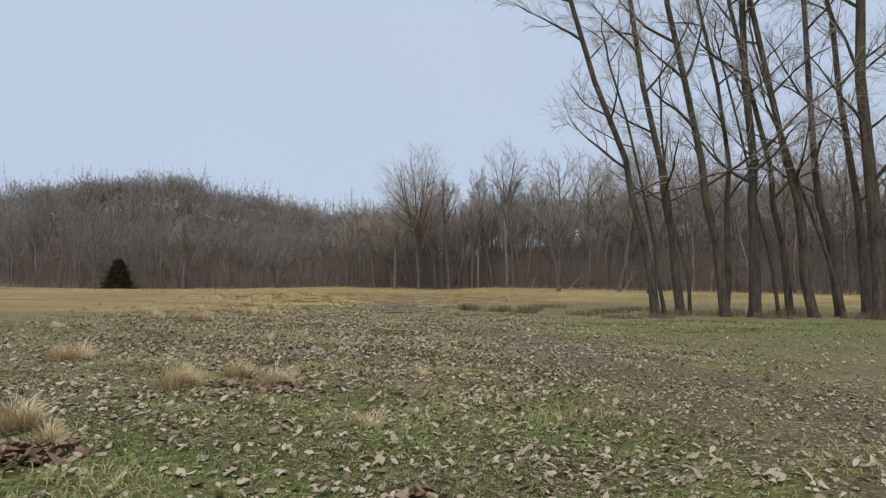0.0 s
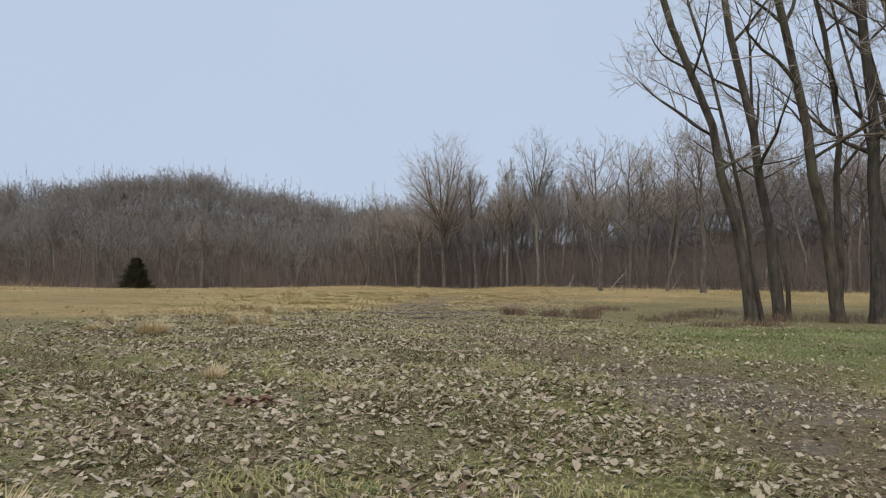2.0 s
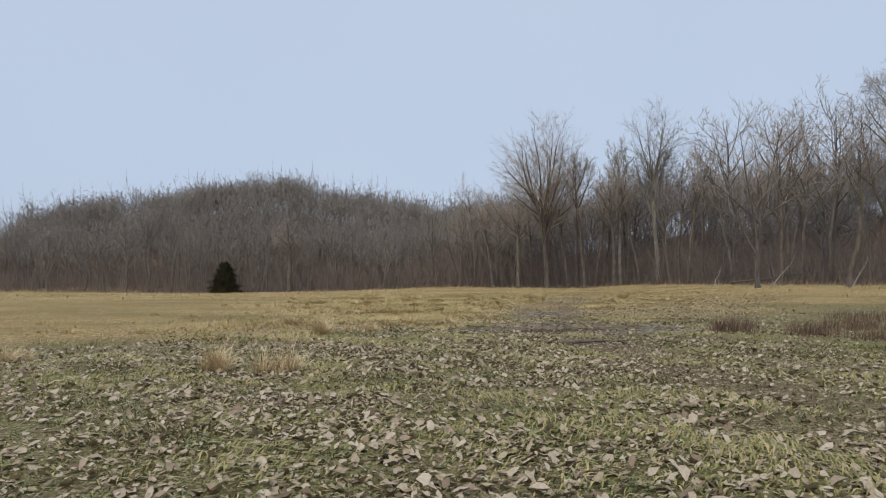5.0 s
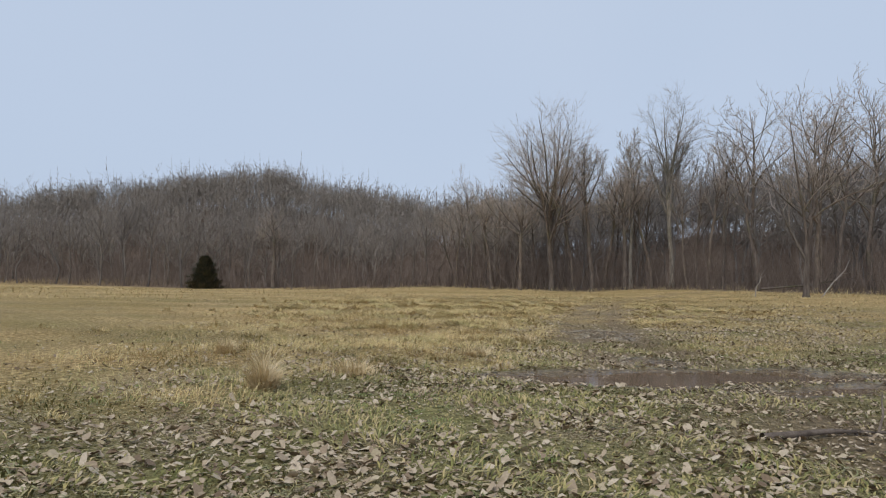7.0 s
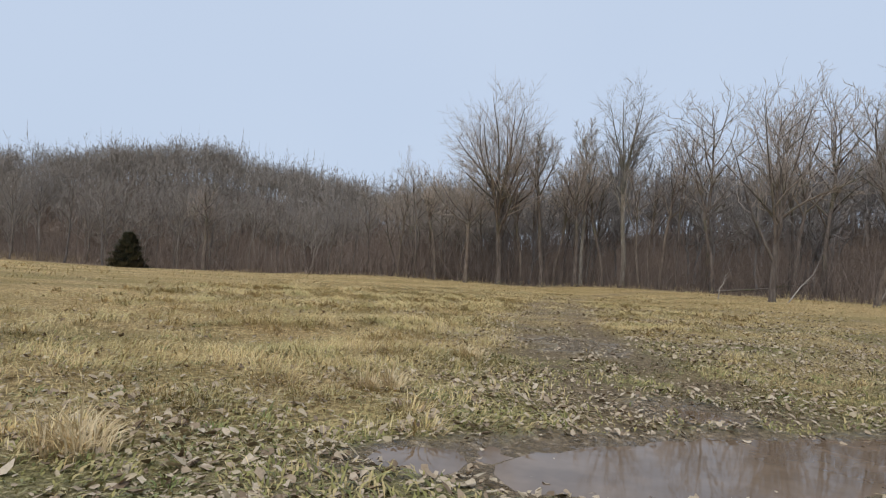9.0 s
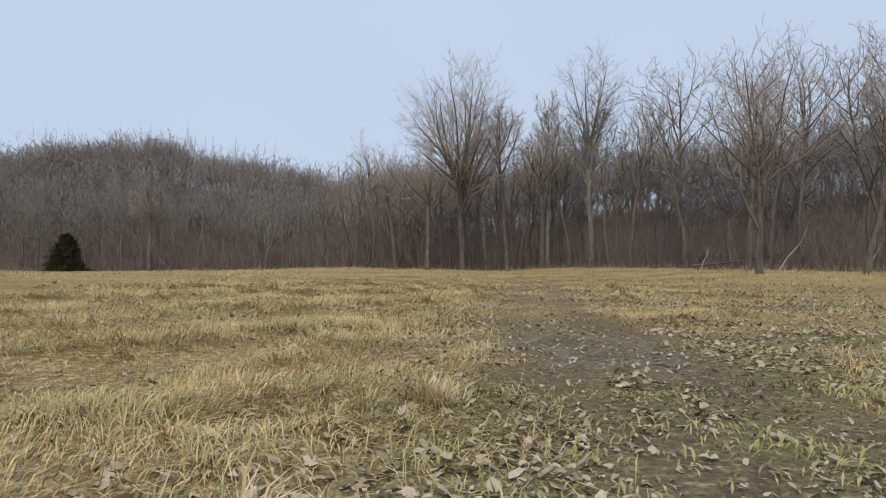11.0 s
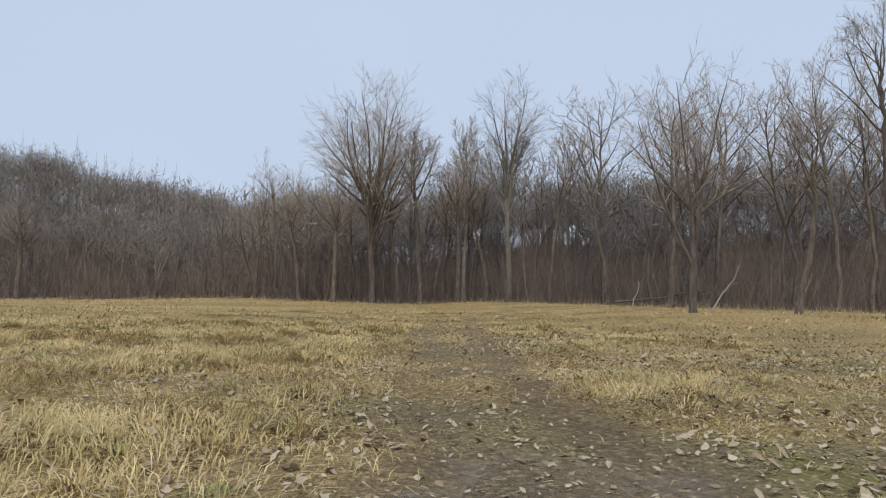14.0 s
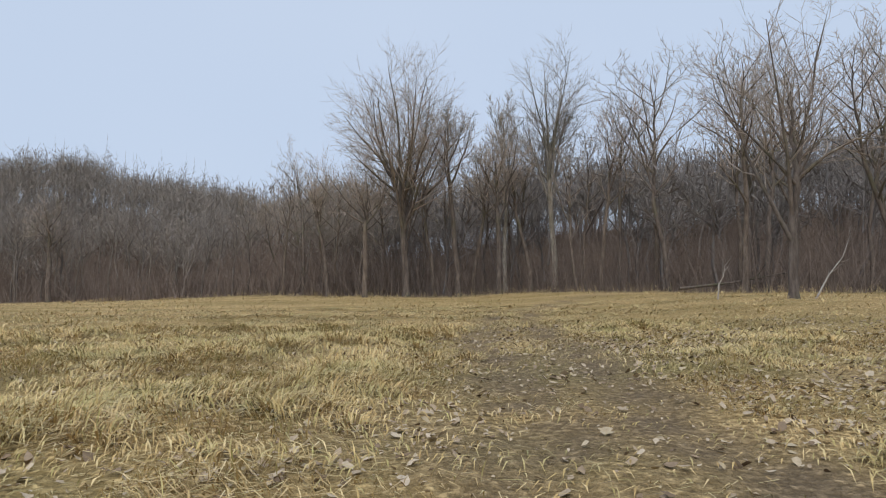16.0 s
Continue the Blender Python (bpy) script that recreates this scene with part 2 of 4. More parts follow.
def dryness(x, y):
    edge = np.interp(x, (-30, -8, -5, -2, 0.5, 4, 8, 14, 40), (21.5, 24.8, 26.5, 28.4, 30.6, 31, 31, 31, 27))
    v = smooth(-1.6, 2.2, y - edge + 1.3 * waves(x, y, 5, 11) + 0.9 * waves(x, y, 1.6, 12))
    leafy = smooth(2.5, 5.5, x) * smooth(43, 35, y + 2 * waves(x, y, 4, 14)) * 0.6
    tufts = np.clip(0.62 + 0.8 * waves(x, y, 2.4, 18), 0.12, 1)
    tufts = tufts + (1 - tufts) * np.maximum(smooth(36, 56, y), 0.6 * smooth(0.8, 2.6, track_x(y) - x))
    worn = np.exp(-((x - track_x(y)) / 1.5) ** 2) * smooth(26, 28, y) * smooth(40, 33, y)
    return v * (1 - leafy) * tufts * (1 - 0.7 * worn)


def lushness(x, y):
    a = smooth(9.5, 6.5, y + 1.2 * waves(x, y, 2.5, 15)) * smooth(5.0, 3.5, x)
    b = smooth(4.6, 7.5, x + 1.4 * waves(x, y, 3, 16)) * smooth(12.5, 17, y + waves(x, y, 2, 19)) * smooth(24.5, 21.5, y)
    return np.maximum(0.82 * a, 0.5 * b) * np.clip(0.75 + 0.5 * waves(x, y, 1.1, 17), 0.2, 1)


def muddiness(x, y):
    off = np.abs(x - track_x(y)) + 0.18 * waves(x, y, 1.5, 21)
    wide = np.interp(y, (0, 8, 14, 18, 24, 29, 33, 40, 60), (1.2, 1.15, 0.95, 0.7, 0.75, 1.15, 1.1, 0.95, 0.85))
    near = smooth(wide + 0.35, wide - 0.35, off)
    centre = 0.6 * np.exp(-(off / 0.25) ** 2) * smooth(26, 30, y)
    pool = smooth(-0.26, 0.0, puddle(x, y)) * smooth(26.5, 27, y)
    pool = np.maximum(pool, 0.85 * smooth(0.0, 0.5, slick(x, y)))
    patchy = np.clip(0.78 + 0.4 * waves(x, y, 0.9, 24) + 0.35 * waves(x, y, 0.35, 26), 0.2, 1)
    return np.clip(np.maximum(near * patchy * (0.95 - centre) * smooth(90, 60, y), pool), 0, 1)


def arrays_mesh(name, verts, faces, mats=()):
    """A mesh from a vertex array and an array of triangles or quads."""
    me = bpy.data.meshes.new(name)
    verts, faces = np.asarray(verts, np.float32), np.asarray(faces, np.int32)
    n = faces.shape[1]
    me.vertices.add(len(verts))
    me.vertices.foreach_set("co", verts.ravel())
    me.loops.add(faces.size)
    me.loops.foreach_set("vertex_index", faces.ravel())
    me.polygons.add(len(faces))
    me.polygons.foreach_set("loop_start", np.arange(0, faces.size, n, dtype=np.int32))
    me.polygons.foreach_set("loop_total", np.full(len(faces), n, np.int32))
    me.update(calc_edges=True)
    for m in mats:
        me.materials.append(m)
    return me


def shade(me):
    me.polygons.foreach_set("use_smooth", np.ones(len(me.polygons), bool))
    return me


def part(name, me, parent, label=""):
    ob = new(name, me)
    ob.parent = parent
    if label:
        ob["label"] = label
    return ob


def steps_out(inner_a, inner_b, step, out, grow=1.22):
    mid = list(np.arange(inner_a, inner_b + step / 2, step))
    lo, hi, s = mid[0], mid[-1], step
    low, high = [], []
    while s < out:
        s *= grow
        lo, hi = lo - s, hi + s
        low.append(lo), high.append(hi)
        if hi > out:
            break
    return np.array(low[::-1] + mid + high)


gx, gy = steps_out(-9, 9, 0.14, 900), steps_out(1, 46, 0.16, 900, 1.12)
GX, GY = np.meshgrid(gx, gy)
GZ = height(GX, GY)
nx, ny = len(gx), len(gy)
idx = np.arange(nx * ny).reshape(ny, nx)
quads = np.stack([idx[:-1, :-1], idx[:-1, 1:], idx[1:, 1:], idx[1:, :-1]], -1).reshape(-1, 4)
ground_mesh = shade(arrays_mesh("ground", np.stack([GX, GY, GZ], -1).reshape(-1, 3), quads, [GROUND]))
for key, values in (("lush", lushness(GX, GY)), ("dry", dryness(GX, GY)), ("mud", muddiness(GX, GY)), ("woods", smooth(-1.5, 2.5, GY - edge_y(GX))), ("wet", np.maximum(np.maximum(smooth(-0.4, 0.0, puddle(GX, GY)) * (GY > 26), 0.95 * smooth(0.05, 0.5, slick(GX, GY))), 0.12 * muddiness(GX, GY)))):
    layer = ground_mesh.attributes.new(key, "FLOAT", "POINT")
    layer.data.foreach_set("value", np.asarray(values, np.float32).ravel())
ground = tagged(new("ground", ground_mesh), "winter meadow of short grass, mud and dry grass with a wheel track", "ground", kind="structure")

px, py = np.meshgrid(np.arange(-2.2, 5.2, 0.06), np.arange(26.8, 31.2, 0.06))
wet_here = (height(px, py) < WATER_Z + 0.01) & (puddle(px, py) > -0.12)
pidx = np.arange(px.size).reshape(px.shape)
cell = wet_here[:-1, :-1] | wet_here[1:, 1:] | wet_here[1:, :-1] | wet_here[:-1, 1:]
wq = np.stack([pidx[:-1, :-1], pidx[:-1, 1:], pidx[1:, 1:], pidx[1:, :-1]], -1)[cell]
used, inv = np.unique(wq, return_inverse=True)
wverts = np.stack([px.ravel()[used], py.ravel()[used], np.full(len(used), WATER_Z)], -1)
tagged(new("puddle", shade(arrays_mesh("puddle", wverts, inv.reshape(-1, 4), [WATER]))), "shallow muddy puddle reflecting bare trees and sky", "water", kind="structure")


# ---- trees ----
class Wood:
    """Collects tapered tubes into one mesh."""

    def __init__(self):
        self.v, self.f = [], []

    def tube(self, pts, radii, sides):
        base = len(self.v)
        n = len(pts)
        for i, p in enumerate(pts):
            d = (pts[min(i + 1, n - 1)] - pts[max(i - 1, 0)]).normalized()
            a = d.orthogonal().normalized() if abs(d.z) < 0.9 else (Vector((1, 0, 0)) - d * d.x).normalized()
            b = d.cross(a)
            if i == n - 1 and radii[i] < 0.012:
                self.v.append(p)
                break
            for k in range(sides):
                w = math.tau * k / sides
                self.v.append(p + (a * math.cos(w) + b * math.sin(w)) * radii[i])
        point = radii[-1] < 0.012
        for i in range(n - 1):
            for k in range(sides):
                a0, a1 = base + i * sides + k, base + i * sides + (k + 1) % sides
                if i == n - 2 and point:
                    tip = base + (n - 1) * sides
                    self.f.append((a0, a1, tip))
                else:
                    self.f.append((a0, a1, a1 + sides))
                    self.f.append((a0, a1 + sides, a0 + sides))

    def mesh(self, name, mat):
        return shade(arrays_mesh(name, [tuple(p) for p in self.v], self.f, [mat]))


def wander(rng, start, way, length, steps, bend, lift):
    """A limb's line: it wanders and turns upwards."""
    pts, d = [start.copy()], way.normalized()
    for i in range(steps):
        d = (d + Vector((rng.uniform(-bend, bend), rng.uniform(-bend, bend), rng.uniform(-bend, bend) + lift))).normalized()
        pts.append(pts[-1] + d * (length / steps))
    return pts


def along(pts, f):
    f = min(max(f, 0), 0.999) * (len(pts) - 1)
    i = int(f)
    return pts[i].lerp(pts[i + 1], f - i), (pts[i + 1] - pts[i]).normalized()


def aside(rng, d, angle):
    """A way at that angle from d, turned at random."""
    t = Vector((rng.gauss(0, 1), rng.gauss(0, 1), rng.gauss(0, 1)))
    t = (t - d * t.dot(d)).normalized()
    return d * math.cos(angle) + t * math.sin(angle)


def bare_tree(rng, line, radius, limbs, spread, branches=6, twigs=5, tips=3, first=0.35, limb_len=0.35, lift=0.16, sides=8, bend=0.16, twig_r=0.016, given=(), last=0.92, stout=0.022):
    """A leafless tree on the trunk line: (trunk, [limbs], crown) as Wood."""
    trunk, crown, arms = Wood(), Wood(), []
    n = len(line)
    tall = (line[-1] - line[0]).length
    radii = [radius * (1 - 0.9 * (i / (n - 1)) ** 0.9) for i in range(n)]
    flare = [line[0] - Vector((0, 0, 0.25))] + line[:1] + [line[0].lerp(line[1], 0.22)] + line[1:]
    trunk.tube(flare, [radius * 1.6, radius * 1.3, radius * 1.03] + radii[1:], sides)
    starts = [(first + (last - first) * ((i + rng.random() * 0.8) / limbs), None) for i in range(limbs)] + list(given)
    turn = rng.uniform(0, math.tau)
    for f, way in starts:
        p, d = along(line, f)
        size = limb_len * tall * (1.1 - 0.55 * f) * rng.uniform(0.75, 1.2)
        if way is None:
            turn += 2.4 + rng.uniform(-0.5, 0.5)
            tilt = spread * rng.uniform(0.75, 1.25)
            w = d * math.cos(tilt) + Vector((math.cos(turn), math.sin(turn), 0)) * math.sin(tilt)
        else:
            w, size = Vector(way).normalized(), Vector(way).length
        r0 = min(radius * (1 - 0.85 * f) * 0.62, stout * size + 0.01)
        arm = Wood()
        lp = wander(rng, p, w, size, 6, bend, lift)
        arm.tube(lp, [r0 * (1 - 0.85 * i / 6) for i in range(7)], 5)
        arms.append(arm)
        for j in range(branches):
            g = 0.22 + 0.76 * (j + rng.random()) / branches
            bp, bd = along(lp, g)
            blen = size * (0.62 - 0.36 * g) * rng.uniform(0.7, 1.25)
            bl = wander(rng, bp, aside(rng, bd, rng.uniform(0.45, 0.95)), blen, 4, bend * 1.2, lift * 0.9)
            br = max(r0 * (1 - 0.8 * g) * 0.55, twig_r * 1.15)
            crown.tube(bl, [br, br * 0.8, br * 0.62, br * 0.45, br * 0.25], 3)
            for k in range(twigs):
                h = 0.15 + 0.85 * (k + rng.random()) / twigs
                tp, td = along(bl, h)
                tlen = max(blen * (0.7 - 0.35 * h), 0.5) * rng.uniform(0.6, 1.2)
                tl = wander(rng, tp, aside(rng, td, rng.uniform(0.35, 0.85)), tlen, 2, bend * 1.3, lift)
                crown.tube(tl, [twig_r, twig_r * 0.75, twig_r * 0.3], 3)
                for q in range(tips):
                    sp, sd = along(tl, rng.uniform(0.1, 0.95))
                    sl = wander(rng, sp, aside(rng, sd, rng.uniform(0.3, 0.8)), tlen * rng.uniform(0.35, 0.7), 1, bend, lift)
                    crown.tube(sl, [twig_r * 0.6, twig_r * 0.2], 3)
    return trunk, arms, crown


def ground_at(x, y):
    return float(height(x, y))


def plant(name, wood, mats, at, label, category="tree", group=""):
    """A tree as an Empty with trunk, limbs and crown under it."""
    trunk, arms, crown = wood
    ob = tagged(new(name), label, category, group)
    ob.matrix_world = at
    part("trunk", trunk.mesh("trunk", mats[0]), ob)
    for a in arms:
        part("limb", a.mesh("limb", mats[0]), ob)
    part("crown", crown.mesh("crown", mats[1]), ob)
    return ob


def spine(rng, pts, tall, steps=3):
    """A trunk line through pts (base first), carried on to the height tall."""
    line = [Vector(p) for p in pts]
    d = (line[-1] - line[-2]).normalized()
    d = (d + Vector((0, 0, 0.5))).normalized()
    rest = tall - line[-1].z
    for i in range(steps):
        d = (d + Vector((rng.uniform(-0.08, 0.08), rng.uniform(-0.08, 0.08), 0.12))).normalized()
        line.append(line[-1] + d * rest / steps / max(d.z, 0.5))
    fine = []
    for i in range(len(line) - 1):
        a, b = line[i], line[i + 1]
        m = a.lerp(b, 0.5) + Vector((rng.uniform(-0.13, 0.13), rng.uniform(-0.13, 0.13), 0))
        fine += [a, m]
    return fine + [line[-1]]


# the leaning grove: base x, y, lean of the trunk at two heights, radius, height
GROVE = [
    (10.96, 24.3, -1.12, 5.75, -3.25, 11.7, 0.2, 17.5, ((0.38, (-2.6, -0.6, 0.5)), (0.5, (-3.2, 0.4, 0.7)), (0.58, (-3.0, -0.5, 1.6)))),
    (12.35, 25.2, -0.78, 5.8, -2.0, 12.1, 0.21, 18.5, ((0.25, (-2.2, -0.8, 0.4)), (0.45, (-3.4, 0.3, 1.9)))),
    (13.9, 24.8, -0.9, 5.9, -2.25, 12.0, 0.23, 18.5, ((0.42, (-3.0, 0.2, 2.4)), (0.3, (2.0, -0.5, 0.6)))),
    (14.2, 25.3, 0.18, 5.9, -1.05, 12.2, 0.15, 17.0, ()),
    (13.1, 26.0, -0.9, 5.0, -1.2, 9.0, 0.09, 12.0, ()),
    (14.9, 24.5, 0.0, 5.9, -0.42, 12.0, 0.26, 19.5, ((0.4, (2.2, -0.3, 2.6)),)),
    (17.0, 25.6, -0.75, 5.9, -2.4, 12.4, 0.18, 18.5, ()),
    (17.1, 24.3, -1.02, 5.9, -2.4, 12.0, 0.22, 18.5, ((0.35, (-2.2, 0.5, 0.9)),)),
    (18.9, 25.3, -1.0, 5.9, -1.35, 12.2, 0.22, 18.0, ((0.4, (-2.4, 0.2, 3.2)),)),
    (21.5, 27.2, -0.6, 6.2, -1.4, 12.8, 0.24, 19.0, ()),
    (19.2, 23.6, -0.4, 6.0, -0.6, 12.0, 0.36, 21.0, ((0.42, (-2.3, 0.3, 4.2)), (0.36, (3.0, -0.4, 2.2)), (0.5, (2.6, 0.4, 1.8)))),
    (21.8, 23.9, 0.3, 6.0, 1.0, 12.0, 0.25, 19.0, ()),
    (11.5, 24.7, -0.95, 5.2, -2.2, 9.6, 0.09, 13.0, ((0.3, (-1.8, -0.4, 0.3)),)),
    (16.1, 24.9, -1.1, 5.4, -2.2, 9.8, 0.085, 13.0, ()),
    (18.1, 24.1, -1.9, 5.6, -3.4, 10.2, 0.1, 13.5, ()),
    (24.6, 25.5, -0.5, 6.0, -0.4, 12.0, 0.27, 19.0, ()),
]
for i, (bx, by, x1, z1, x2, z2, rad, tall, given) in enumerate(GROVE):
    bx, by, x1, z1, x2, z2 = 1.41 + (bx - 1.41) * 1.08, 1.73 + (by - 1.73) * 1.08, x1 * 1.08, z1 * 1.08, x2 * 1.08, z2 * 1.08
    rng = random.Random(100 + i)
    line = spine(rng, [(0, 0, 0), (x1 * 0.4, 0, z1 * 0.5), (x1, 0, z1), (x2, 0, z2)], tall)
    wood = bare_tree(rng, line, rad * 0.92, 14 if rad > 0.12 else 7, 0.95, 8, 6, 3, 0.25, 0.24, 0.045, 9, 0.2, 0.008, given, 0.95, 0.014)
    plant("cottonwood_tree", wood, (BARK_GROVE, TWIG), pose(bx, by, ground_at(bx, by)), "tall leaning bare tree with grey-brown bark in the grove", group="grove beside the meadow")

# the tall round-crowned tree at the wood's edge and its neighbours
def edge_tree(name, seed, x, y, tall, rad, limbs, spread, mats, label, pts=((0, 0, 0), (0, 0, 5)), **more):
    rng = random.Random(seed)
    line = spine(rng, pts, tall, 5)
    wood = bare_tree(rng, line, rad, limbs, spread, **more)
    return plant(name, wood, mats, pose(x, y, ground_at(x, y)), label)


def dome(seed, count, wide, mid, rise, trunk, low, high):
    """Limbs that end on a rounded crown: (place along the trunk, way)."""
    rng = random.Random(seed)
    out = []
    for i in range(count):
        f, a, e = rng.uniform(low, high), i * 2.4 + rng.uniform(-0.3, 0.3), math.asin(rng.uniform(-0.1, 0.98))
        tip = Vector((wide * math.cos(a) * math.cos(e), wide * math.sin(a) * math.cos(e), mid + rise * math.sin(e)))
        out.append((f, tip - Vector((0, 0, f * trunk))))
    return tuple(out)


edge_tree("round_crowned_tree", 1, 4.3, 83.5, 11.6, 0.27, 3, 0.5, (BARK_WOOD, TWIG), "tall bare tree with a broad fan-shaped crown", ((0, 0, 0), (-0.2, 0, 4), (-0.5, 0, 8.4)), branches=11, twigs=7, tips=3, first=0.4, last=0.9, limb_len=0.4, lift=0.03, bend=0.13, twig_r=0.012, given=dome(3, 18, 4.0, 10.2, 7.4, 29.4, 0.16, 0.275) + ((0.38, (-5.0, 0.3, 4.2)),))
edge_tree("low_limbed_tree", 2, 1.2, 82.8, 7.5, 0.18, 10, 0.9, (BARK_WOOD, TWIG), "low bare tree with long sideways limbs", branches=7, twigs=5, first=0.25, limb_len=0.42, given=((0.3, (-5.5, -0.5, 2.4)), (0.4, (-4.2, 0.6, 2.6))))
edge_tree("slender_tree", 3, 8.2, 83.2, 12.8, 0.22, 14, 0.5, (BARK_WOOD, TWIG), "slender bare tree with steep branches", ((0, 0, 0), (-0.3, 0, 4), (-0.6, 0, 8)), branches=8, twigs=6, first=0.3, limb_len=0.34, lift=0.12)
edge_tree("twin_stem_tree", 4, 11.2, 82.6, 10.2, 0.22, 12, 0.6, (BARK_WOOD, TWIG), "dark bare tree that forks low", branches=7, twigs=6, first=0.25, limb_len=0.4, lift=0.16, given=((0.22, (2.2, 0, 6.5)),))
edge_tree("pale_tree", 5, 16.0, 84.0, 13.2, 0.24, 4, 0.5, (BARK_PALE, TWIG_PALE), "pale-barked bare tree taller than its neighbours", ((0, 0, 0), (-0.2, 0, 5), (-0.4, 0, 10)), branches=10, twigs=6, first=0.4, last=0.94, limb_len=0.3, lift=0.03, bend=0.13, twig_r=0.012, given=dome(4, 15, 2.6, 11.2, 7.2, 35.0, 0.17, 0.28))
edge_tree("pale_tree", 6, 12.3, 85.0, 14.5, 0.18, 12, 0.5, (BARK_PALE, TWIG_PALE), "pale-barked slim bare tree", branches=7, twigs=6, first=0.5, limb_len=0.28)
edge_tree("bare_oak", 7, -39.5, 126.5, 12.0, 0.38, 14, 0.9, (BARK_WOOD, TWIG), "broad bare oak standing before the hillside woods", branches=8, twigs=6, first=0.35, limb_len=0.42, lift=0.1, twig_r=0.03)
edge_tree("spreading_tree", 8, 15.9, 57.0, 7.6, 0.17, 6, 0.7, (BARK_WOOD, TWIG), "bare tree of several stems spreading like a fan", ((0, 0, 0), (0.05, 0, 2), (0.3, 0, 4)), branches=8, twigs=5, tips=2, first=0.35, last=0.8, limb_len=0.4, lift=0.06, twig_r=0.009, stout=0.0135,
          given=((0.14, (-3.2, 0.4, 6.4)), (0.2, (-1.6, -0.4, 7.2)), (0.24, (2.6, 0.3, 6.6)), (0.3, (1.2, 0.5, 7.2)), (0.3, (-3.4, -0.6, 3.4)), (0.34, (4.0, 0.4, 3.0))))
edge_tree("leaning_tree", 9, 21.6, 57.5, 8.5, 0.15, 9, 0.7, (BARK_WOOD, TWIG), "bare tree leaning over the field's edge", ((0, 0, 0), (0.6, 0, 2.4), (0.9, 0, 5.0)), branches=7, twigs=5, first=0.3, limb_len=0.4)

for i, (x, y, tall, lean) in enumerate([(6.6, 84.6, 10.5, -0.6), (9.7, 84.8, 11.5, 0.7), (13.9, 83.4, 11.0, -0.9), (17.8, 79.0, 11.5, 0.5), (20.2, 74.0, 11.5, -0.7), (24.5, 70.5, 12.0, 0.6), (-1.6, 87.5, 8.0, -0.8)]):
    edge_tree("slender_tree", 20 + i, x, y, tall, 0.17, 12, 0.6, (BARK_WOOD, TWIG), "slender dark bare tree with a wandering stem", ((0, 0, 0), (lean * 0.4, 0, 3), (lean * 1.2, 0.2, 6)), branches=7, twigs=5, tips=2, first=0.26, limb_len=0.36, lift=0.08, twig_r=0.012)

edge_tree("tall_edge_tree", 40, 23.0, 54.0, 11.6, 0.2, 12, 0.6, (BARK_WOOD, TWIG), "tall bare tree standing out before the woods", ((0, 0, 0), (0.2, 0, 3), (-0.1, 0, 7)), branches=8, twigs=6, tips=3, first=0.35, limb_len=0.34, lift=0.07, twig_r=0.008, stout=0.01)

# prototypes of woodland trees, shared by the woods' edge
PROTO = []
for i in range(7):
    rng = random.Random(300 + i)
    tall = 10.6 + 0.55 * i
    line = spine(rng, [(0, 0, 0), (rng.uniform(-0.5, 0.5), 0, 3), (rng.uniform(-1.4, 1.4), rng.uniform(-0.5, 0.5), 7)], tall, 4)
    PROTO.append((tall, bare_tree(rng, line, 0.125 + 0.012 * i, 12, 0.62 + 0.07 * (i % 3), 7, 4, 1, 0.24, 0.42, 0.06, 5, 0.2, 0.015)))
first_of = {}
rng = random.Random(41)
spots = []
x = -118.0
while x < 92:
    y = edge_y(x) + rng.uniform(0.4, 9) + (2 if -3 < x < 18 else 0)
    spots.append((x, float(y)))
    x += rng.uniform(0.8, 2.6) * (1.35 if x < -20 else 0.9)
for x, y in spots:
    k = rng.randrange(len(PROTO))
    s = rng.uniform(0.78, 1.08) * (0.92 if -4 < x < 18 else 1.22 if x >= 18 else 0.78 if x > -26 else 1.0)
    at = Matrix.Translation((x, y, ground_at(x, y))) @ Matrix.Rotation(rng.uniform(0, math.tau), 4, "Z") @ Matrix.Rotation(rng.gauss(0, 0.05), 4, "X")
    kind_here = (k, x < -12)
    if kind_here not in first_of:
        ob = first_of[kind_here] = plant("woodland_tree", PROTO[k][1], (HAZED_TRUNK, HAZED_BARK) if x < -12 else (BARK_WOOD, TWIG), at, "bare grey woodland tree before the far hillside" if x < -12 else "bare brown woodland tree at the edge of the field", group="trees at the wood's edge")
    else:
        ob = copy_thing(first_of[kind_here], at)
    ob.scale = (s, s, s)

# the deep woods: many trees in one mesh
def woods_mesh(name, seed, count, x0, x1, d0, d1, protos, mat, smin=0.8, smax=1.1):
    r = np.random.RandomState(seed)
    V, F, base = [], [], 0
    for _ in range(count):
        v, f = protos[r.randint(len(protos))]
        x = r.uniform(x0, x1)
        y = float(edge_y(x)) + d0 + (d1 - d0) * r.uniform(0, 1) ** 0.62
        a, s = r.uniform(0, math.tau), r.uniform(smin, smax)
        c, n = math.cos(a) * s, math.sin(a) * s
        w = np.stack([v[:, 0] * c - v[:, 1] * n + x, v[:, 0] * n + v[:, 1] * c + y, v[:, 2] * s * r.uniform(0.9, 1.1) + ground_at(x, y)], -1)
        V.append(w), F.append(f + base)
        base += len(v)
    return arrays_mesh(name, np.concatenate(V), np.concatenate(F), [mat])


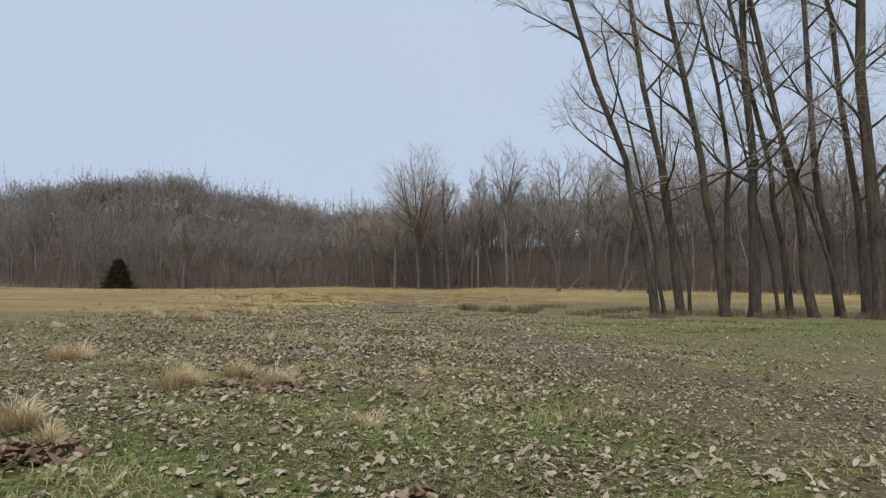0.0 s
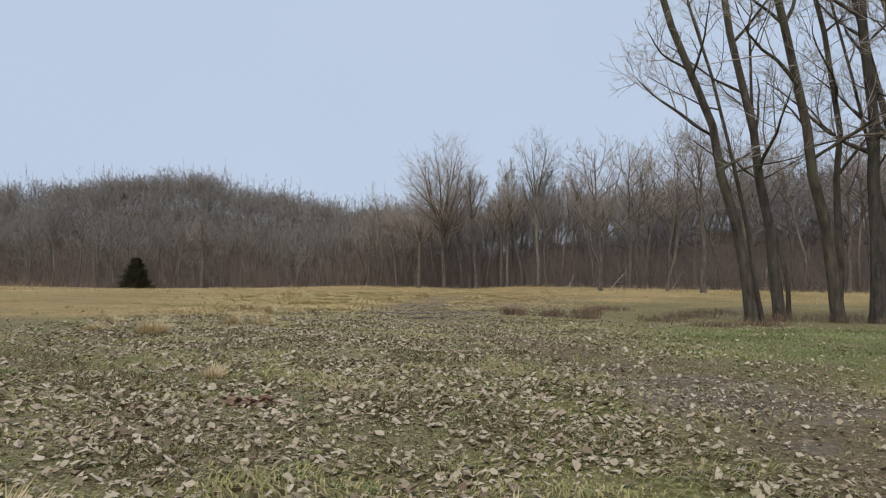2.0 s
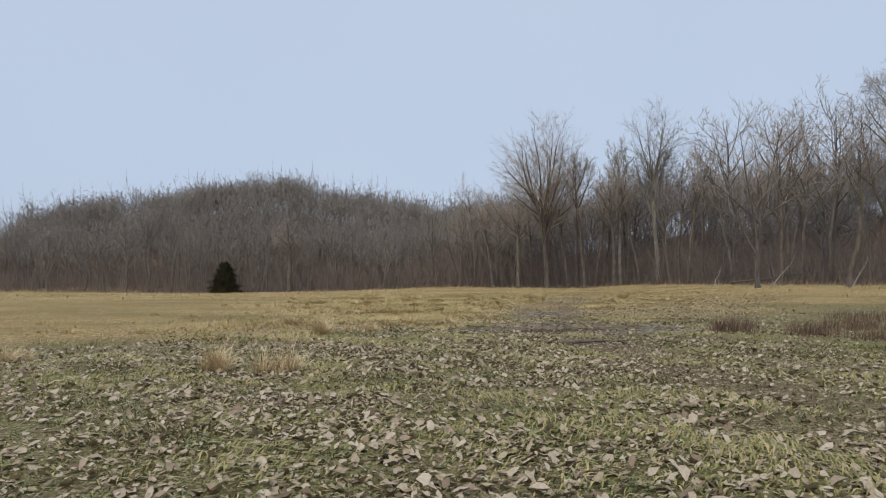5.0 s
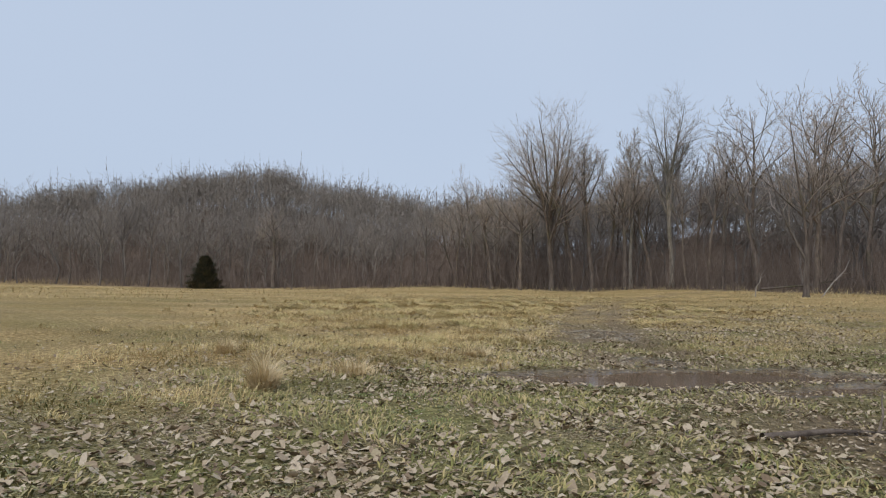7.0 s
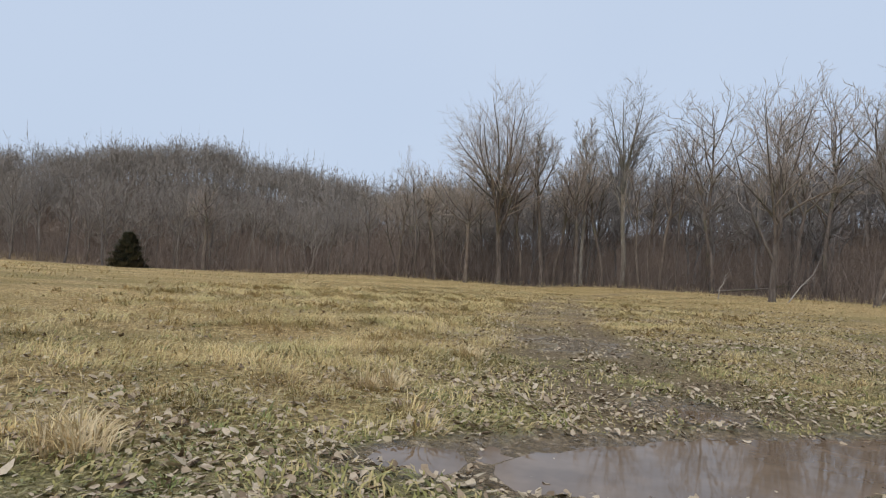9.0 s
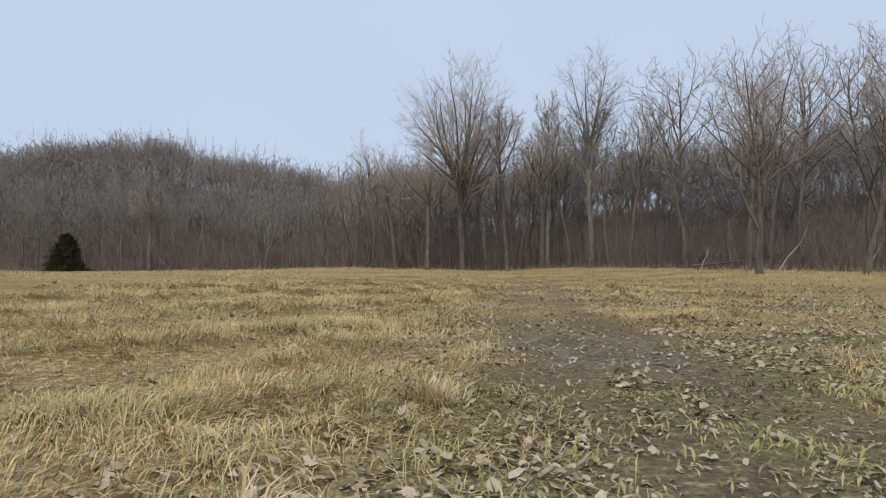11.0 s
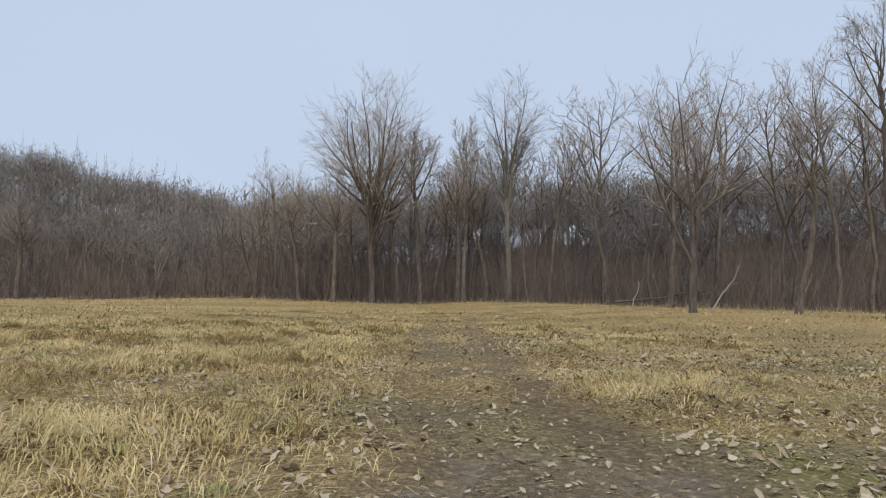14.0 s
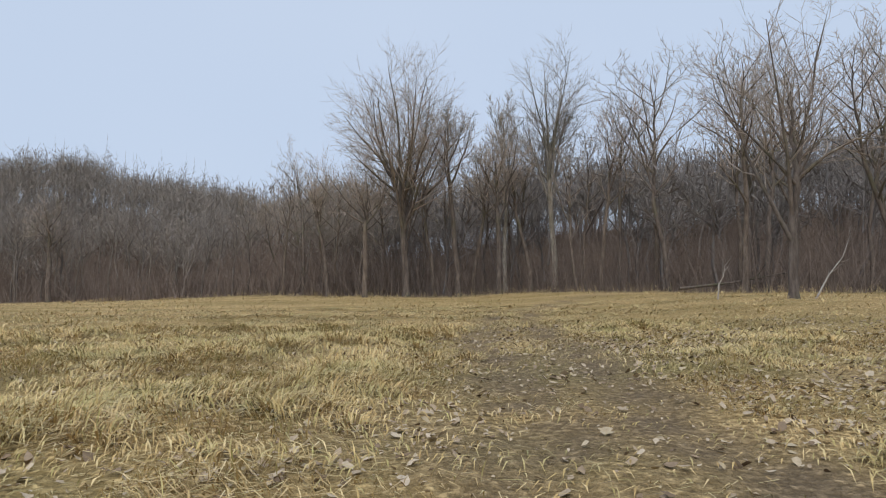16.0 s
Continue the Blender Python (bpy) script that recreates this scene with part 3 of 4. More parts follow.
def far_tree(seed, tall):
    """A leafless tree of few triangles: a bent trunk, bowed limbs in a rounded crown, fine twigs."""
    r = np.random.RandomState(seed)
    V, F = [], []

    def prism(a, b, ra, rb):
        n = sum(len(v) for v in V)
        ring = np.array([(1, 0, 0), (-0.5, 0.87, 0), (-0.5, -0.87, 0)])
        V.append(np.concatenate([a + ring * ra, b + ring * rb]))
        F.append(np.array([(0, 1, 4), (0, 4, 3), (1, 2, 5), (1, 5, 4), (2, 0, 3), (2, 3, 5)]) + n)

    def slivers(a, b, rad):
        n, m = sum(len(v) for v in V), len(a)
        side = r.normal(0, 1, (m, 3)) * (0.7, 0.7, 0.4)
        V.append(np.concatenate([a - side * rad, a + side * rad, b]))
        k = np.arange(m)
        F.append(np.stack([k, k + m, k + 2 * m], -1) + n)

    sway = np.cumsum(r.normal(0, 0.22, (6, 3)) * (1, 1, 0), 0)
    sway[:, 2] = np.linspace(-0.3, tall * 0.8, 6)
    for i in range(5):
        prism(sway[i], sway[i + 1], 0.17 * (1 - 0.16 * i), 0.17 * (1 - 0.16 * (i + 1)))
    count, start, stop = 13, [], []
    wide = tall * r.uniform(0.26, 0.34)
    for i in range(count):
        g = r.uniform(0.28, 0.75)
        s0 = sway[0] + (sway[5] - sway[0]) * g
        a, e = i * 2.4 + r.uniform(-0.4, 0.4), math.asin(r.uniform(-0.25, 0.97))
        tip = np.array((wide * math.cos(a) * math.cos(e), wide * math.sin(a) * math.cos(e), tall * (0.62 + 0.33 * math.sin(e)))) * r.uniform(0.92, 1.06) + sway[5] * (1, 1, 0)
        mid = s0 * 0.5 + tip * 0.5 + (tip - s0) * (0.12, 0.12, -0.1)
        prism(s0, mid, 0.075, 0.05)
        prism(mid, tip, 0.05, 0.018)
        f = r.uniform(0.1, 1.0, 8)[:, None]
        base = np.where(f < 0.5, s0 + (mid - s0) * f * 2, mid + (tip - mid) * (f * 2 - 1))
        way = (tip - mid) / np.linalg.norm(tip - mid) * 0.5 + r.normal(0, 0.65, (8, 3)) + (0, 0, 0.08)
        start.append(base), stop.append(base + way * tall * 0.085)
    b0, b1 = np.concatenate(start), np.concatenate(stop)
    slivers(b0, b1, 0.05)
    t0 = np.repeat(b0, 5, 0) + np.repeat(b1 - b0, 5, 0) * r.uniform(0.2, 1, len(b0) * 5)[:, None]
    slivers(t0, t0 + np.repeat(b1 - b0, 5, 0) * 0.3 + (r.normal(0, 0.42, t0.shape) + (0, 0, 0.12)) * tall * 0.06, 0.034)
    return np.concatenate(V), np.concatenate(F)


FAR_TREES = [far_tree(500 + i, 10.2 + 0.3 * i) for i in range(9)]
tagged(new("hillside_woods", woods_mesh("hillside_woods", 1, 720, -135, 4, 2, 64, FAR_TREES, HAZED_BARK)), "grey-brown leafless woods covering the far hillside", "woods", kind="stuff")
tagged(new("valley_woods", woods_mesh("valley_woods", 2, 370, -2, 80, 4, 64, FAR_TREES, HAZED_BARK)), "leafless brown woods rising behind the field", "woods", kind="stuff")


# brush along the wood's edge: thin upright stems with side shoots
def brush_mesh(name, seed, count, x0, x1, d0, d1, low, high, rad, mat=None):
    r = np.random.RandomState(seed)
    x = r.uniform(x0, x1, count)
    y = edge_y(x) + d0 + (d1 - d0) * r.uniform(0, 1, count)
    z = height(x, y) - 0.1
    tall = r.uniform(low, high, count) * r.uniform(0.5, 1, count)
    base = np.stack([x, y, z], -1)
    tip = base + np.stack([r.normal(0, 0.34, count) * tall, r.normal(0, 0.3, count) * tall, tall], -1)
    sets = [(base, tip, np.full(count, rad))]
    for _ in range(5):
        f = r.uniform(0.15, 0.9, count)[:, None]
        s = base + (tip - base) * f
        e = s + np.stack([r.normal(0, 0.3, count) * tall, r.normal(0, 0.3, count) * tall, tall * r.uniform(-0.05, 0.4, count)], -1)
        sets.append((s, e, np.full(count, rad * 0.6)))
    b = np.concatenate([s[0] for s in sets])
    t = np.concatenate([s[1] for s in sets])
    w = np.concatenate([s[2] for s in sets])[:, None]
    n = len(b)
    v = np.concatenate([b + w * np.array((1, 0, 0)), b + w * np.array((-0.5, 0.87, 0)), b + w * np.array((-0.5, -0.87, 0)), t])
    i = np.arange(n)
    f = np.concatenate([np.stack([i, i + n, i + 3 * n], -1), np.stack([i + n, i + 2 * n, i + 3 * n], -1), np.stack([i + 2 * n, i, i + 3 * n], -1)])
    return arrays_mesh(name, v, f, [mat or BRUSH])


tagged(new("hillside_brush", brush_mesh("hillside_brush", 3, 13000, -130, 4, 0, 50, 2.0, 7.5, 0.045)), "brown leafless brush below the hillside woods", "brush", kind="stuff")
tagged(new("valley_brush", brush_mesh("valley_brush", 4, 14000, -4, 85, 0, 55, 1.5, 7.0, 0.022)), "reddish-brown leafless brush under the trees", "brush", kind="stuff")
tagged(new("edge_weeds", brush_mesh("edge_weeds", 5, 1900, -20, 60, -1.6, 1.5, 0.2, 0.8, 0.01, GRASS_TAN)), "dry weeds along the field's edge", "weeds", kind="stuff")


# the dark cedar
def cedar_tree(x, y, tall, wide):
    r = np.random.RandomState(9)
    ob = tagged(new("cedar_tree"), "dark green dense cedar standing before the bare woods", "tree")
    ob.matrix_world = pose(x, y, ground_at(x, y))
    trunk = Wood()
    trunk.tube([Vector((0, 0, -0.2)), Vector((0, 0.05, tall * 0.5)), Vector((0, 0, tall * 0.95))], [0.2, 0.13, 0.03], 7)
    part("trunk", trunk.mesh("trunk", BARK_WOOD), ob)
    n = 9000
    h = r.uniform(0.02, 1, n) ** 1.25
    a = r.uniform(0, math.tau, n)
    lobes = 0.86 + 0.2 * np.sin(3 * a + 8 * h) + 0.24 * np.sin(7 * a - 21 * h) + 0.2 * np.sin(34 * h + 2 * a)
    rad = wide / 2 * (1.02 - h) ** 0.62 * lobes * r.uniform(0.2, 1.12, n) ** 0.5
    c = np.stack([rad * np.cos(a), rad * np.sin(a), h * tall], -1)
    d = np.stack([np.cos(a), np.sin(a), r.uniform(0.3, 1.4, n)], -1) * r.uniform(0.25, 0.55, n)[:, None]
    s = np.stack([-np.sin(a), np.cos(a), r.uniform(-0.4, 0.4, n)], -1) * 0.12
    v = np.concatenate([c - s, c + s, c + d])
    i = np.arange(n)
    part("crown", arrays_mesh("crown", v, np.stack([i, i + n, i + 2 * n], -1), [CEDAR]), ob)


cedar_tree(-52.2, 127.0, 5.5, 5.2)


# ---- grass ----
def blades(x, y, z, tall, wide, lean, r, mat, name):
    """Bent grass blades in one mesh."""
    n = len(x)
    a = 4.0 * waves(x, y, 1.4, 51) + r.normal(0, 0.8, n)
    b = a + r.uniform(0.9, 2.2, n)
    base = np.stack([x, y, z], -1)
    side = np.stack([np.cos(b), np.sin(b), np.zeros(n)], -1) * (wide / 2)[:, None]
    out = np.stack([np.cos(a), np.sin(a), np.zeros(n)], -1)
    up = np.array((0, 0, 1.0))
    mid = base + out * (lean * tall * 0.3)[:, None] + up * (tall * 0.5)[:, None]
    tip = base + out * (lean * tall)[:, None] + up * (tall * np.clip(1.05 - 0.38 * lean, 0.12, 1))[:, None]
    v = np.stack([base, mid + side, mid - side, tip], 1).reshape(-1, 3)
    i = np.arange(n) * 4
    f = np.concatenate([np.stack([i, i + 1, i + 2], -1), np.stack([i + 2, i + 1, i + 3], -1)])
    return arrays_mesh(name, v, f, [mat])


def scatter(r, n, x0, x1, y0, y1, keep):
    x, y = r.uniform(x0, x1, n), r.uniform(y0, y1, n)
    k = r.uniform(0, 1, n) < keep(x, y)
    return x[k], y[k]


def lane(x, y):
    """How near to the line walked, 1 to 0."""
    mid = np.interp(y, (0, 10, 20, 30, 40, 60), (1.3, 0.9, -0.6, -0.2, 1.0, 3.0))
    return np.clip(1.25 - np.abs(x - mid) / (3.5 + 0.14 * np.maximum(y - 30, 0)) * 0.55, 0.05, 1)


r = np.random.RandomState(21)
x, y = scatter(r, 740000, -9, 12, 2.5, 33, lambda x, y: lane(x, y) * (1 - 0.85 * muddiness(x, y)) * (1 - 0.8 * dryness(x, y)) * np.clip(0.62 + 0.5 * waves(x, y, 1.3, 31), 0.08, 1) * (puddle(x, y) < -0.1))
n = len(x)
me = blades(x, y, height(x, y) - 0.004, r.uniform(0.025, 0.085, n) * np.clip(0.8 + 0.8 * waves(x, y, 0.6, 43), 0.35, 1.7), r.uniform(0.006, 0.012, n) * np.clip(0.75 + y / 30, 0.8, 1.6), r.uniform(0.4, 2.0, n), r, GRASS_GREEN, "short_grass")
tagged(new("short_grass", me), "short green and yellowing winter grass", "grass", kind="stuff")
x, y = scatter(r, 150000, -8, 26, 5, 26, lambda x, y: lushness(x, y))
n = len(x)
me = blades(x, y, height(x, y) - 0.004, r.uniform(0.03, 0.1, n), r.uniform(0.009, 0.016, n) * np.clip(0.5 + y / 18, 0.8, 1.7), r.uniform(0.4, 1.6, n), r, GRASS_LUSH, "lush_grass")
tagged(new("lush_grass", me), "patches of brighter green grass on the meadow", "grass", kind="stuff")
x, y = scatter(r, 520000, -17, 18, 22, 62, lambda x, y: lane(x, y) * (1 - 0.96 * muddiness(x, y)) * dryness(x, y) * np.clip(0.7 + 0.6 * waves(x, y, 1.1, 32), 0.2, 1) * (puddle(x, y) < -0.12))
n = len(x)
long_here = np.clip(0.62 + 0.5 * waves(x, y, 1.7, 33), 0.25, 1)
me = blades(x, y, height(x, y) - 0.004, r.uniform(0.05, 0.17, n) * long_here, r.uniform(0.005, 0.01, n) * np.clip((y - 22) / 14, 0.8, 2), r.uniform(0.8, 2.6, n), r, GRASS_TAN, "dry_grass")
tagged(new("dry_grass", me), "flattened tan dry grass across the field", "grass", kind="stuff")
off_track = lambda x, y: smooth(0.75, 1.6, np.abs(x - track_x(y)))
x, y = scatter(r, 400000, -10, 9, 26, 50, lambda x, y: lane(x, y) * np.where(x > track_x(y), 0.7, 1) * off_track(x, y) * dryness(x, y) * np.clip(0.66 + 0.6 * waves(x, y, 1.25, 61), 0.12, 1) * (puddle(x, y) < -0.12))
n = len(x)
me = blades(x, y, height(x, y) - 0.004, r.uniform(0.09, 0.24, n) * np.clip(0.72 + 0.45 * waves(x, y, 1.25, 61) + 0.25 * waves(x, y, 0.4, 64), 0.3, 1.2) * np.where(x > track_x(y), 0.7, 1), r.uniform(0.004, 0.009, n) * np.clip((y - 22) / 13, 0.9, 2), r.uniform(0.35, 1.9, n), r, GRASS_GOLD, "matted_grass")
tagged(new("matted_grass", me), "long soft golden grass bent over in waves along the track", "grass", kind="stuff")


def clumps(r, cx, cy, per, wide, tall, mat, name, thin=0.0045, ground_z=height, splay=1.1):
    """Tufts of blades that fan out from their centres, taller in the middle."""
    size = r.uniform(0.55, 1.25, len(cx))
    x0, y0, sz = np.repeat(cx, per), np.repeat(cy, per), np.repeat(size, per)
    n = len(x0)
    a, d = r.uniform(0, math.tau, n), r.uniform(0, 1, n) ** 0.65
    x, y = x0 + np.cos(a) * d * wide * sz, y0 + np.sin(a) * d * wide * sz
    long = tall * sz * (1.1 - 0.6 * d) * r.uniform(0.4, 1.1, n)
    away = np.minimum(0.22 * splay + splay * d + r.uniform(0, 0.65, n) * splay, 2.2)
    b = a + r.normal(0, 0.5, n)
    base = np.stack([x, y, ground_z(x, y) - 0.01], -1)
    out = np.stack([np.cos(b), np.sin(b), np.zeros(n)], -1)
    w = r.uniform(0.7, 1.5, n) * thin * np.clip(1 + (y - 34) / 14, 0.9, 2.4)
    side = np.stack([-np.sin(b + 0.6), np.cos(b + 0.6), np.zeros(n)], -1) * w[:, None]
    mid = base + out * (away * long * 0.3)[:, None] + np.array((0, 0, 0.55)) * long[:, None]
    tip = base + out * (away * long)[:, None] + np.array((0, 0, 1.0)) * (long * np.clip(1.0 - 0.36 * away, 0.15, 1))[:, None]
    v = np.stack([base, mid + side, mid - side, tip], 1).reshape(-1, 3)
    i = np.arange(n) * 4
    return arrays_mesh(name, v, np.concatenate([np.stack([i, i + 1, i + 2], -1), np.stack([i + 2, i + 1, i + 3], -1)]), [mat])


x, y = scatter(r, 5000, -12, 10, 25, 50, lambda x, y: np.where(x > track_x(y), 0.35, 1) * lane(x, y) * off_track(x, y) * dryness(x, y) * np.clip(0.3 + 1.1 * waves(x, y, 1.25, 61), 0.0, 1) * (puddle(x, y) < -0.15))
tagged(new("long_grass", clumps(r, x, y, 90, 0.15, 0.2, GRASS_TAN, "long_grass")), "long golden dry grass in tufts beside the track", "grass", kind="stuff")
x, y = scatter(r, 3200, -9, 9, 3, 36, lambda x, y: lane(x, y) * off_track(x, y) * (1 - 0.7 * dryness(x, y)) * np.clip(0.35 + 0.9 * waves(x, y, 1.0, 63), 0.0, 1) * (1 - 0.8 * smooth(27, 31, y)) * (1 + 0.8 * lushness(x, y)) * (puddle(x, y) < -0.12))
tagged(new("green_grass_tufts", clumps(r, x, y, 46, 0.1, 0.085, GRASS_LUSH, "green_grass_tufts")), "small fresh green tufts among the leaves", "grass", kind="stuff")
x, y = scatter(r, 60000, -75, 45, 45, 132, lambda x, y: (y < edge_y(x) + 1) * 0.9 * (1 - muddiness(x, y)) * np.clip(0.55 + 0.6 * waves(x, y, 4, 34), 0.05, 1))
n = len(x)
me = blades(x, y, height(x, y) - 0.01, r.uniform(0.08, 0.22, n), r.uniform(0.03, 0.06, n), r.uniform(0.6, 1.8, n), r, GRASS_TAN, "far_grass")
tagged(new("far_grass", me), "tan dry grass towards the woods", "grass", kind="stuff")


# ---- dry tussocks and dead weeds ----
def tussock_mesh(seed, wide, tall, count):
    q = np.random.RandomState(seed)
    n = 7
    a, d = q.uniform(0, math.tau, n), wide * 0.32 * q.uniform(0.1, 1, n)
    return clumps(q, d * np.cos(a), d * np.sin(a), count // n, wide * 0.2, tall * 1.45, TUSSOCK, "dry_tussock", 0.004, lambda x, y: np.full(len(x), -0.02), 0.55)


TUSSOCKS = [(-0.82, 8.62, 0.5, 0.3, 480), (-0.5, 9.4, 0.45, 0.22, 320), (0.2, 8.75, 0.5, 0.22, 320), (-3.1, 10.9, 0.75, 0.26, 420), (-1.35, 6.7, 0.42, 0.32, 320), (-1.0, 6.3, 0.3, 0.18, 150),
            (-3.75, 18.6, 0.9, 0.3, 420), (-3.2, 22.1, 0.45, 0.42, 280), (-2.5, 22.1, 0.6, 0.3, 260), (-1.0, 13.8, 0.4, 0.2, 160), (-3.55, 27.2, 0.5, 0.42, 360), (-2.85, 28.3, 0.7, 0.2, 300), (-5.0, 29.7, 0.45, 0.24, 240),
            (1.25, 7.0, 0.45, 0.12, 160), (1.7, 9.6, 0.4, 0.14, 150), (-1.4, 30.5, 0.55, 0.2, 260), (-0.6, 32.4, 0.5, 0.18, 240), (-6.0, 16.0, 0.6, 0.2, 220), (-5.2, 19.5, 0.6, 0.2, 220), (-6.5, 23.0, 0.7, 0.26, 260)]
for i, (x, y, wide, tall, count) in enumerate(TUSSOCKS):
    ob = tagged(new("dry_tussock", tussock_mesh(60 + i, wide, tall, int(count * 2.2))), "clump of straw-coloured dry grass on the meadow", "grass clump", "dry tussocks")
    ob.matrix_world = pose(x, y, ground_at(x, y))


def weed_mesh(seed, wide, tall, count):
    q = np.random.RandomState(seed)
    a, d = q.uniform(0, math.tau, count), wide / 2 * q.uniform(0, 1, count) ** 0.6
    return blades(d * np.cos(a), d * np.sin(a) * 0.7, np.full(count, -0.03), tall * q.uniform(0.25, 1, count), q.uniform(0.008, 0.016, count), q.uniform(0.05, 0.8, count), q, WEED, "weed_clump")


q = random.Random(8)
for i, (x, y, wide, tall) in enumerate([(4.5, 28.2, 1.0, 0.5), (5.7, 27.6, 1.0, 0.42), (6.6, 27.0, 1.2, 0.35), (7.4, 29.5, 1.3, 0.45), (8.9, 25.9, 1.8, 0.35), (10.4, 27.6, 2.0, 0.4), (9.4, 23.6, 1.5, 0.28), (11.2, 24.6, 1.6, 0.35), (12.8, 26.6, 2.0, 0.45), (14.8, 26.6, 2.0, 0.5), (16.2, 25.2, 1.8, 0.45), (17.9, 27.0, 2.2, 0.6), (20.0, 25.2, 2.0, 0.5), (12.5, 30.5, 2.4, 0.4), (9.0, 32.0, 2.2, 0.35)]):
    ob = tagged(new("weed_clump", weed_mesh(90 + i, wide, tall, 420)), "patch of dark brown dead weeds in the field", "weeds", "dead weeds")
    ob.matrix_world = pose(x, y, ground_at(x, y))


# ---- fallen branches ----
def fallen(name, seed, pts, rad, mat, label):
    rng = random.Random(seed)
    ob = tagged(new(name), label, "branch")
    origin = Vector(pts[0])
    ob.matrix_world = Matrix.Translation(origin)
    line = [Vector(p) - origin for p in pts]
    stem = Wood()
    stem.tube(line, [rad * (1 - 0.7 * i / (len(line) - 1)) for i in range(len(line))], 6)
    part("stem", stem.mesh("stem", mat), ob)
    for k in range(4):
        p, d = along(line, rng.uniform(0.3, 0.95))
        w = Wood()
        w.tube(wander(rng, p, aside(rng, d, 0.7), rad * 16, 3, 0.3, 0.05), [rad * 0.4, rad * 0.3, rad * 0.2, 0.01], 4)
        part("side_branch", w.mesh("side_branch", mat), ob)


G = ground_at
fallen("fallen_limb", 1, [(16.6, 56.8, G(16.6, 56.8)), (17.3, 57.0, 1.1), (18.0, 57.1, 1.8), (18.5, 57.2, 2.8)], 0.036, BLEACHED, "bleached bare limb leaning at the field's edge")
fallen("fallen_limb", 2, [(13.6, 58.0, G(13.6, 58.0)), (13.65, 58.0, 0.8), (13.9, 58.1, 1.1), (14.0, 58.1, 1.6)], 0.036, BLEACHED, "bleached crooked limb standing at the field's edge")
fallen("fallen_limb", 3, [(22.4, 58.6, G(22.4, 58.6)), (23.0, 58.8, 1.2), (23.6, 59.0, 1.9)], 0.036, BLEACHED, "bleached limb propped in the brush")
fallen("fallen_branch", 4, [(19.0, 70.5, 0.55), (22.0, 70.0, 0.9), (25.0, 69.0, 1.5)], 0.09, BARK_WOOD, "fallen dark trunk lying across the brush")
fallen("dead_branch", 5, [(-1.9, 5.7, 0.02), (-1.5, 5.95, 0.05), (-1.05, 6.2, 0.04)], 0.016, BLEACHED, "grey dead branch lying in leaves on the grass")
fallen("dead_branch", 6, [(0.9, 25.8, -0.1), (1.5, 26.0, -0.08), (2.1, 26.1, -0.1)], 0.035, BARK_WOOD, "dark stick lying across the wheel track")


# ---- fallen leaves ----
SHAPE = np.array([(0, -0.55, 0.05), (0.36, -0.3, 0.1), (0.3, 0.16, 0.12), (0.04, 0.6, 0.03), (-0.34, 0.2, 0.1), (-0.33, -0.26, 0.12), (0, 0.0, -0.05)])
LEAF_F = np.array([(6, i, (i + 1) % 6) for i in range(6)])
BIG = np.array([(0, -0.55, 0), (0.3, -0.42, 0.1), (0.22, -0.2, 0.04), (0.5, -0.02, 0.14), (0.2, 0.12, 0.04), (0.22, 0.38, 0.1), (0.02, 0.62, 0.02), (-0.2, 0.34, 0.09), (-0.22, 0.1, 0.05), (-0.48, -0.06, 0.12), (-0.24, -0.2, 0.04), (-0.3, -0.44, 0.1), (0, 0, -0.04)])
BIG_F = np.array([(12, i, (i + 1) % 12) for i in range(12)])


def leaves_mesh(name, x, y, r, size, mat):
    n = len(x)
    s = size[:, None, None]
    v = SHAPE[None] * s * np.stack([r.uniform(0.7, 1.2, n), np.ones(n), r.uniform(-0.6, 1.7, n)], -1)[:, None, :] + r.normal(0, 0.075, (n, 7, 3)) * s
    a, tx, ty = r.uniform(0, math.tau, n), r.normal(0, 0.32, n), r.normal(0, 0.32, n)
    X = v[..., 0] * np.cos(a)[:, None] - v[..., 1] * np.sin(a)[:, None]
    Y = v[..., 0] * np.sin(a)[:, None] + v[..., 1] * np.cos(a)[:, None]
    Z = v[..., 2] + X * tx[:, None] + Y * ty[:, None]
    Z = Z - Z.min(1)[:, None] * 0.6
    w = np.stack([X + x[:, None], Y + y[:, None], Z + height(x, y)[:, None] + r.uniform(0.0, 0.025, n)[:, None]], -1)
    f = LEAF_F[None] + (np.arange(n) * 7)[:, None, None]
    return arrays_mesh(name, w.reshape(-1, 3), f.reshape(-1, 3), [mat])


def leaf_cover(x, y):
    clump = np.clip(0.72 + 0.6 * waves(x, y, 1.7, 41) + 0.5 * waves(x, y, 0.55, 42), 0.12, 1)
    near_green = 1 - 0.85 * lushness(x, y)
    tan = 1 - 0.88 * dryness(x, y) * (1 - 0.35 * smooth(1.5, 4, x))
    return lane(x, y) * clump * np.clip(near_green, 0.1, 1) * tan * np.where(puddle(x, y) > 0, 0.12, 1) * (1 - 0.7 * muddiness(x, y) * smooth(30, 33, y)) * (1 - 0.3 * smooth(30, 34, y))


